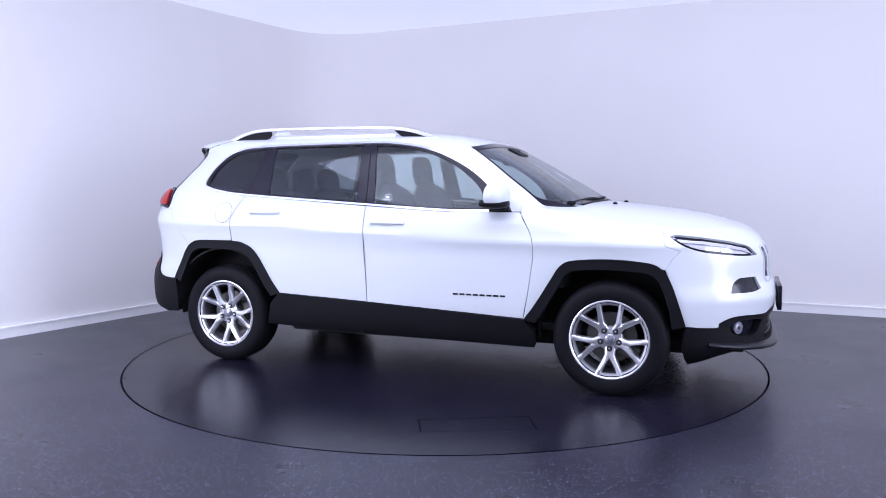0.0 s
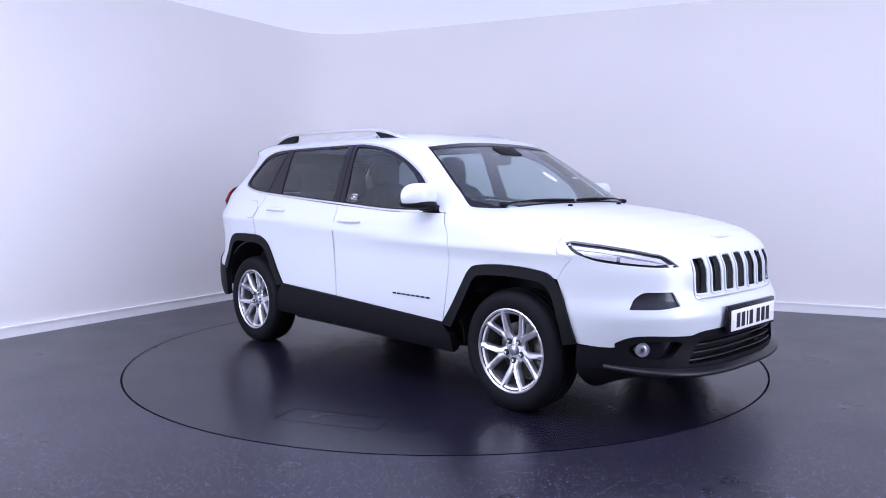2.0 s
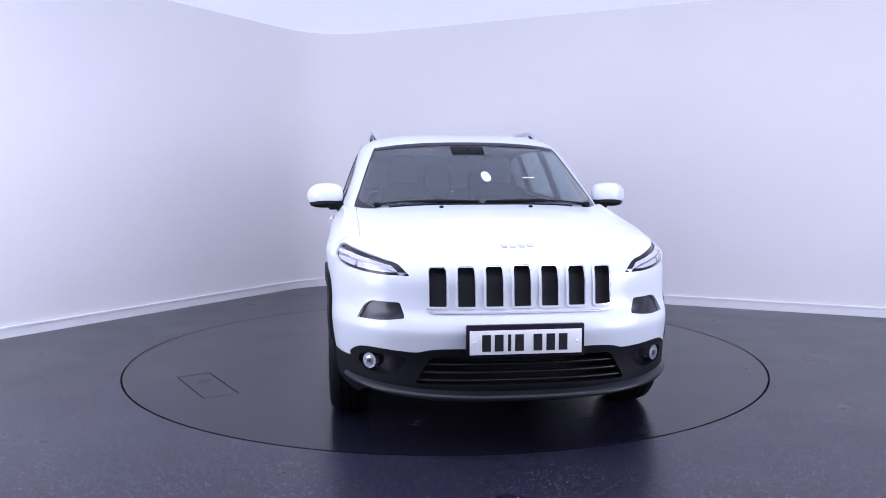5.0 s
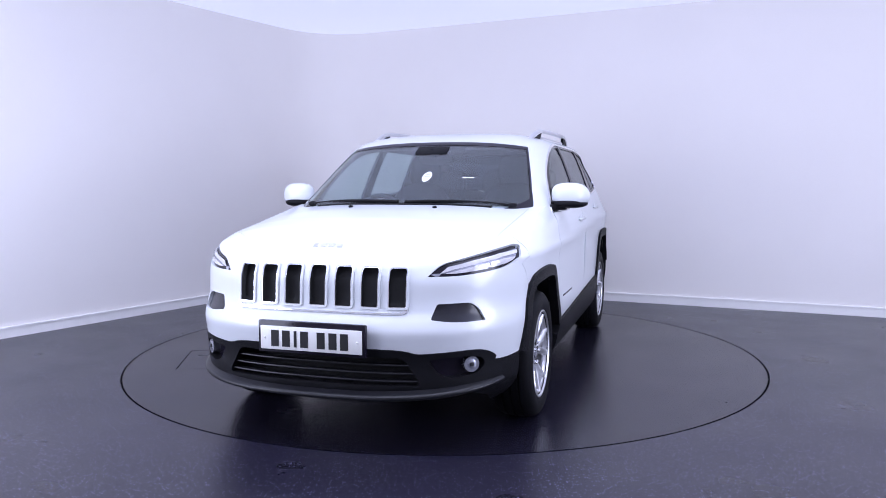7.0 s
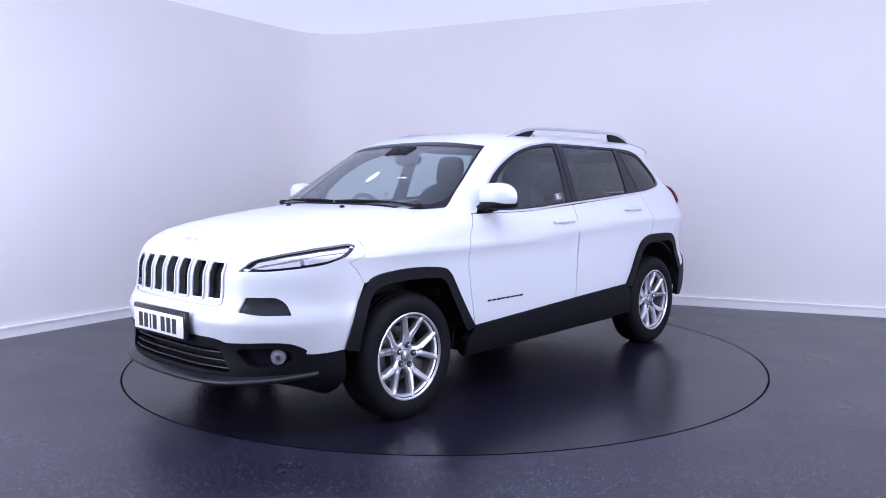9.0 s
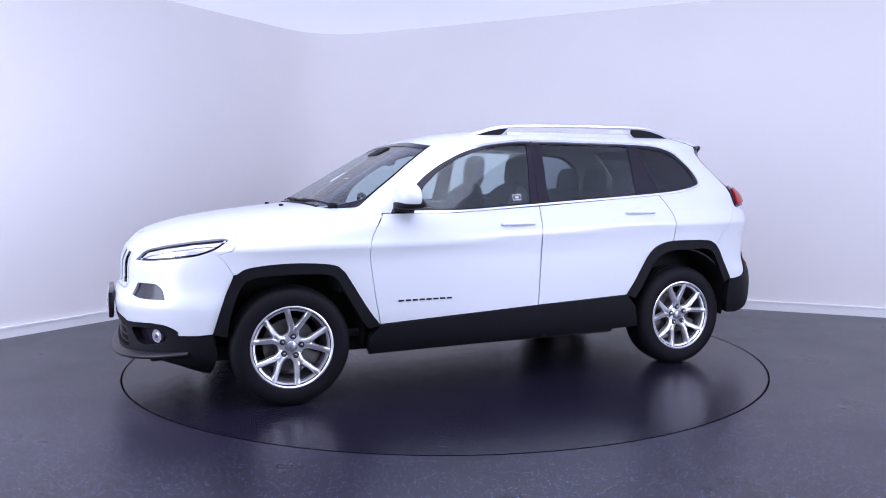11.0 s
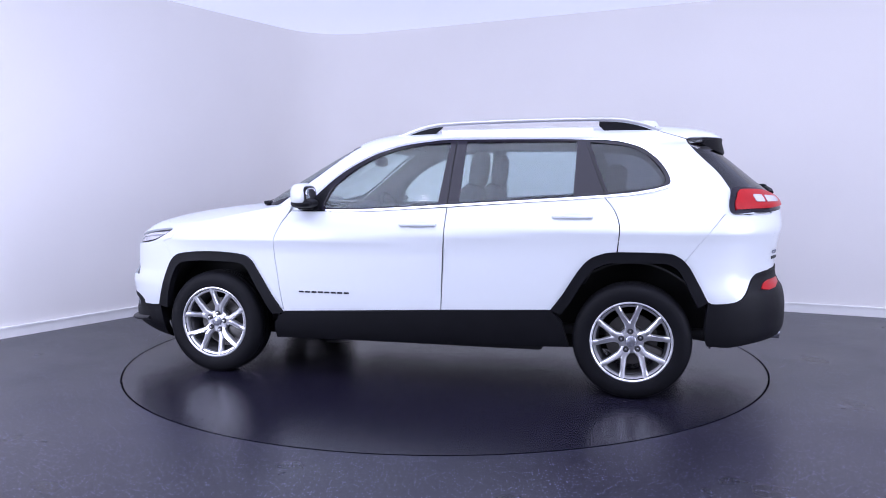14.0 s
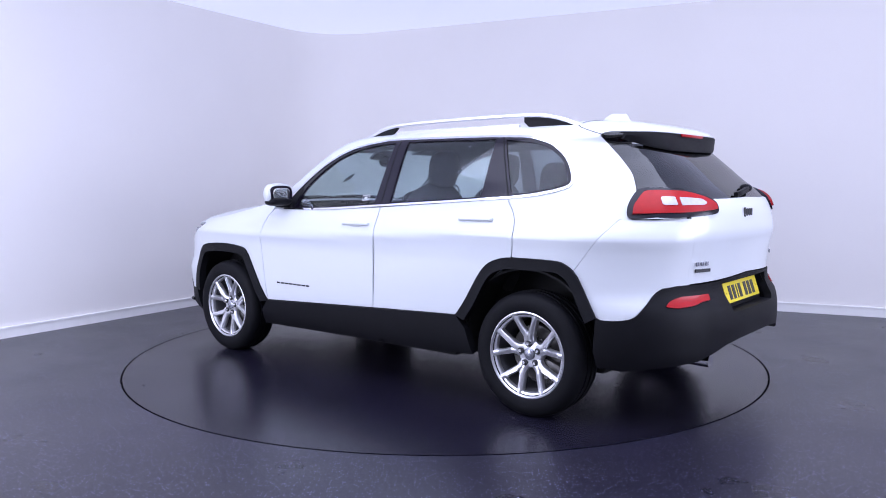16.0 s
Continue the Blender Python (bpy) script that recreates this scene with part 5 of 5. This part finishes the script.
def build_small():
    # wipers lying along the foot of the windscreen
    for y0, y1, x0 in ((-0.62, -0.02, 1.04), (0.02, 0.66, 1.04)):
        pts, top = [], []
        for i in range(10):
            y = y0 + (y1 - y0) * i / 9
            x = 1.115 - 0.16 * abs(y) ** 2.4 * 1.3
            z = hood_z(x, y) + 0.013 + 0.006 * math.sin(i / 9 * math.pi)
            pts.append((x + 0.012, y, z))
        w = part("wiper", tube(pts, 0.0085, 8), CLAD, car)
        part("wiper_blade", tube([(x - 0.022, y, z + 0.002) for x, y, z in pts[2:]], 0.006, 6), TRIM, w)
        bm = blob(0.03, 0.025, 0.016, 2.4, 16, 8)
        bmesh.ops.translate(bm, vec=pts[0 if y0 < -0.1 else -1], verts=bm.verts)
        part("wiper_pivot", bm, CLAD, w)
    cowl = [(1.10, -0.55), (1.13, -0.2), (1.13, 0.2), (1.10, 0.55)]
    part("cowl_panel", sweep([(x + 0.0, y, hood_z(x, y) + 0.002) for x, y in smooth_line(cowl, 5)], [(-0.03, -0.008), (0.03, -0.008), (0.03, 0.002), (-0.03, 0.010)]), CLAD, car)
    for y in (-0.26, 0.26):
        bm = blob(0.016, 0.013, 0.009, 2.4, 14, 8)
        bmesh.ops.translate(bm, vec=(1.28, y, hood_z(1.28, y) + 0.004), verts=bm.verts)
        part("washer_nozzle", bm, CLAD, car)
    # rear wiper
    run = [Vector((UP.at(UP.uy(y, zz, True), UP.vz(zz)).x - o, y, zz)) for y, zz, o in ((0.15, 1.192, 0.010), (0.10, 1.200, 0.022), (0.0, 1.214, 0.030), (-0.08, 1.226, 0.032), (-0.13, 1.232, 0.026))]
    w = part("rear_wiper", sweep(smooth_line(run, 4), [(-0.012, -0.012), (0.008, -0.014), (0.014, 0.0), (0.008, 0.014), (-0.012, 0.012)]), CLAD, car, angle=50)
    bm = blob(0.030, 0.04, 0.022, 2.5, 18, 10)
    bmesh.ops.translate(bm, vec=run[3] + Vector((0.01, 0, 0)), verts=bm.verts)
    part("wiper_cover", bm, CLAD, w)
    # fuel flap on the right-hand rear wing
    flap = rounded([(-1.30, 0.982), (-1.385, 0.99), (-1.418, 1.05), (-1.405, 1.118), (-1.30, 1.125), (-1.268, 1.05)], 0.06)
    flap = fine(flap, 0.02)
    for q, nm, mt, lift in ((flap, "fuel_flap_gap", GAP, 0.0008), (ring_poly(flap, 0.0022), "fuel_flap", PAINT, 0.0025)):
        me = plate_mesh(nm, q, lifted(low_side, lift), thick=0.003, mirror=True)
        me.materials.append(mt), me.materials.append(TRIM)
        new(nm, me).parent = car
    # stickers on the glass
    circ = [(0.031 * math.cos(i * math.pi / 12), 0.034 * math.sin(i * math.pi / 12)) for i in range(24)]
    me = plate_mesh("windscreen_disc", [(a + 0.074, UP.vz(1.300) + b) for a, b in circ], lifted(up_u, -0.0025), thick=0.0005, sx=0.02, sy=0.02)
    me.materials.append(STICK), me.materials.append(STICK)
    ob = new("windscreen_disc", me)
    ob.parent = car
    ob["label"] = "round white permit disc behind the windscreen"
    for i in range(3):
        zz = 1.312 - i * 0.011
        me = plate_mesh("disc_bar", [(0.074 + a, UP.vz(zz) + b) for a, b in ((-0.018, -0.001), (0.018, -0.001), (0.018, 0.001), (-0.018, 0.001))], lifted(up_u, -0.002), thick=0.0003, sx=0.02, sy=0.02)
        me.materials.append(LAMPGREY), me.materials.append(LAMPGREY)
        new("disc_bar", me).parent = ob
    me = plate_mesh("windscreen_label", [(0.357 + a, UP.vz(1.292) + b) for a, b in ((-0.04, -0.003), (0.04, -0.003), (0.04, 0.003), (-0.04, 0.003))], lifted(up_u, -0.0025), thick=0.0004, sx=0.02, sy=0.02)
    me.materials.append(STICK), me.materials.append(STICK)
    new("windscreen_label", me).parent = car
    for s in (1, -1):
        q = [(-0.065, 1.148), (-0.125, 1.151), (-0.125, 1.187), (-0.065, 1.184)]
        me = plate_mesh("window_sticker", fine(q, 0.03), lifted(up_side, -0.003), holes=[ring_poly(q, 0.0055)], thick=0.0005, mirror=s < 0, sx=0.02, sy=0.02)
        me.materials.append(STICK), me.materials.append(STICK)
        ob = new("window_sticker", me)
        ob.parent = car
        q2 = [(-0.083, 1.161), (-0.108, 1.162), (-0.108, 1.174), (-0.083, 1.173)]
        me = plate_mesh("sticker_mark", q2, lifted(up_side, -0.003), thick=0.0005, mirror=s < 0, sx=0.02, sy=0.02)
        me.materials.append(STICK), me.materials.append(STICK)
        new("sticker_mark", me).parent = ob


for s in (1, -1):
    build_mirror(s)
    build_rail(s)
build_spoiler()
build_plate(True)
build_plate(False)
build_badges()
build_small()


# ---- inside of the car ----


def headrest(x, y, z, parent, w=0.122):
    bm = blob(0.055, w, 0.120, 3.4, 24, 14)
    for v in bm.verts:
        v.co.x -= 0.12 * v.co.z
    bmesh.ops.translate(bm, vec=(x, y, z), verts=bm.verts)
    h = part("headrest", bm, SEATM, parent)
    for d in (-0.05, 0.05):
        part("headrest_post", tube([(x - 0.0, y + d, z - 0.05), (x + 0.02, y + d, z - 0.16)], 0.006, 8), CHROME, h)


def build_seat(y):
    """A front seat: cushion, shaped backrest, headrest on two posts."""
    bm = blob(0.27, 0.26, 0.095, 3.4)
    for v in bm.verts:
        if v.co.z > 0 and abs(v.co.y) > 0.17:
            v.co.z += 0.025
    bmesh.ops.translate(bm, vec=(0.10, y, 0.62), verts=bm.verts)
    seat = part("front_seat", bm, SEATM, car, "charcoal cloth front seat")
    bm = blob(0.085, 0.255, 0.34, 3.2)
    for v in bm.verts:
        k = v.co.z / 0.34
        v.co.y *= 1 - 0.16 * max(0, k) ** 2
        if abs(v.co.y) > 0.16 and v.co.x > 0:
            v.co.x += 0.03
    bmesh.ops.rotate(bm, cent=(0, 0, 0), matrix=Matrix.Rotation(radians(-17), 3, "Y"), verts=bm.verts)
    bmesh.ops.translate(bm, vec=(-0.22, y, 0.93), verts=bm.verts)
    part("seat_back", bm, SEATM, seat)
    headrest(-0.345, y, 1.345, seat)


def build_inside():
    part("cabin_floor", rbox(3.2, 1.40, 0.05, 0.01, (-0.35, 0, 0.36)), TRIM, car)
    for y in (0.36, -0.36):
        build_seat(y)
    bm = blob(0.26, 0.62, 0.10, 4.0)
    bmesh.ops.translate(bm, vec=(-0.80, 0, 0.62), verts=bm.verts)
    bench = part("rear_seat", bm, SEATM, car, "charcoal cloth rear bench seat")
    for y, w in ((0.335, 0.31), (-0.335, 0.31)):
        bm = blob(0.08, w, 0.33, 4.0)
        bmesh.ops.rotate(bm, cent=(0, 0, 0), matrix=Matrix.Rotation(radians(-20), 3, "Y"), verts=bm.verts)
        bmesh.ops.translate(bm, vec=(-1.10, y, 0.88), verts=bm.verts)
        part("seat_back", bm, SEATM, bench)
    for y in (0.40, 0.0, -0.40):
        headrest(-1.22, y, 1.255, bench, 0.12)
    part("load_cover", rbox(0.62, 1.24, 0.03, 0.01, (-1.62, 0, 0.985)), TRIM, car)
    # dashboard: swept section
    bm = bmesh.new()
    rows = []
    for i in range(15):
        y = -0.80 + 1.60 * i / 14
        k = abs(y) / 0.80
        rows.append([bm.verts.new((x - 0.05 * k ** 2, y, z)) for x, z in ((1.10, 1.02), (0.92, 1.055), (0.76, 1.06), (0.66, 1.03), (0.60, 0.95), (0.62, 0.80), (0.74, 0.66), (1.10, 0.62))])
    for a, b in zip(rows, rows[1:]):
        for k in range(8):
            bm.faces.new((a[k], a[(k + 1) % 8], b[(k + 1) % 8], b[k]))
    bm.faces.new(rows[0]), bm.faces.new(list(reversed(rows[-1])))
    dash = part("dashboard", bm, DASHM, car, angle=60)
    bm = blob(0.13, 0.20, 0.055, 2.6)
    bmesh.ops.translate(bm, vec=(0.74, -0.36, 1.065), verts=bm.verts)
    part("instrument_hood", bm, DASHM, dash)
    # steering wheel on the right-hand side
    ring = [(0.185 * math.cos(i * math.pi / 16), 0.185 * math.sin(i * math.pi / 16)) for i in range(33)]
    tilt = Matrix.Rotation(radians(24), 3, "Y")
    c = Vector((0.50, -0.36, 1.005))
    bm = bmesh.new()
    n = 10
    rr = []
    for a, b in ring[:-1]:
        o = Vector((0, a, b))
        u = o.normalized()
        rr.append([bm.verts.new(c + tilt @ (o + u * 0.016 * math.cos(k * 2 * math.pi / n) + Vector((0.016 * math.sin(k * 2 * math.pi / n), 0, 0)))) for k in range(n)])
    for i in range(len(rr)):
        a, b = rr[i], rr[(i + 1) % len(rr)]
        for k in range(n):
            bm.faces.new((a[k], a[(k + 1) % n], b[(k + 1) % n], b[k]))
    st = part("steering_wheel", bm, DASHM, car)
    hub = blob(0.03, 0.075, 0.065, 2.6, 20, 10)
    bmesh.ops.rotate(hub, cent=(0, 0, 0), matrix=tilt, verts=hub.verts)
    bmesh.ops.translate(hub, vec=c + Vector((0.02, 0, 0)), verts=hub.verts)
    part("wheel_hub", hub, DASHM, st)
    for a, b in ((0.17, 0.0), (-0.17, 0.0), (0.0, -0.17)):
        part("wheel_spoke", tube([c + Vector((0.02, 0, 0)), c + tilt @ Vector((0, a, b))], 0.014, 8), LAMPGREY, st)
    part("steering_column", tube([c + Vector((0.02, 0, 0)), (0.72, -0.36, 0.95)], 0.04, 12), DASHM, st)
    # rear-view mirror and its stem
    bm = blob(0.022, 0.12, 0.038, 3.0)
    bmesh.ops.translate(bm, vec=(0.475, 0.0, 1.415), verts=bm.verts)
    mi = part("interior_mirror", bm, CLAD, car)
    part("mirror_stem", tube([(0.485, 0, 1.43), (0.56, 0, 1.475)], 0.012, 8), CLAD, mi)
    part("sensor_cover", rbox(0.11, 0.22, 0.022, 0.010, (0.548, 0, 1.468), Matrix.Rotation(radians(29), 3, "Y")), CLAD, car)
    for y in (0.36, -0.36):
        part("sun_visor", rbox(0.16, 0.34, 0.016, 0.006, (0.36, y, 1.495), Matrix.Rotation(radians(10), 3, "Y")), LINER, car)
    part("centre_console", rbox(0.95, 0.20, 0.22, 0.04, (0.30, 0, 0.60)), DASHM, car)


build_inside()


def motions():
    table_rows, car_rows = [], []
    for i in range(33):
        t = i * 0.5
        a = SPIN0 + SPIN * t
        turn = Matrix.Rotation(radians(a), 4, "Z")
        car_rows.append((t, turn @ Matrix.Translation((OFF[0], OFF[1], 0))))
        table_rows.append((t, Matrix.Translation((TABLE[0], TABLE[1], 0)) @ turn))
    walk(turntable, table_rows)
    walk(car, car_rows)


motions()
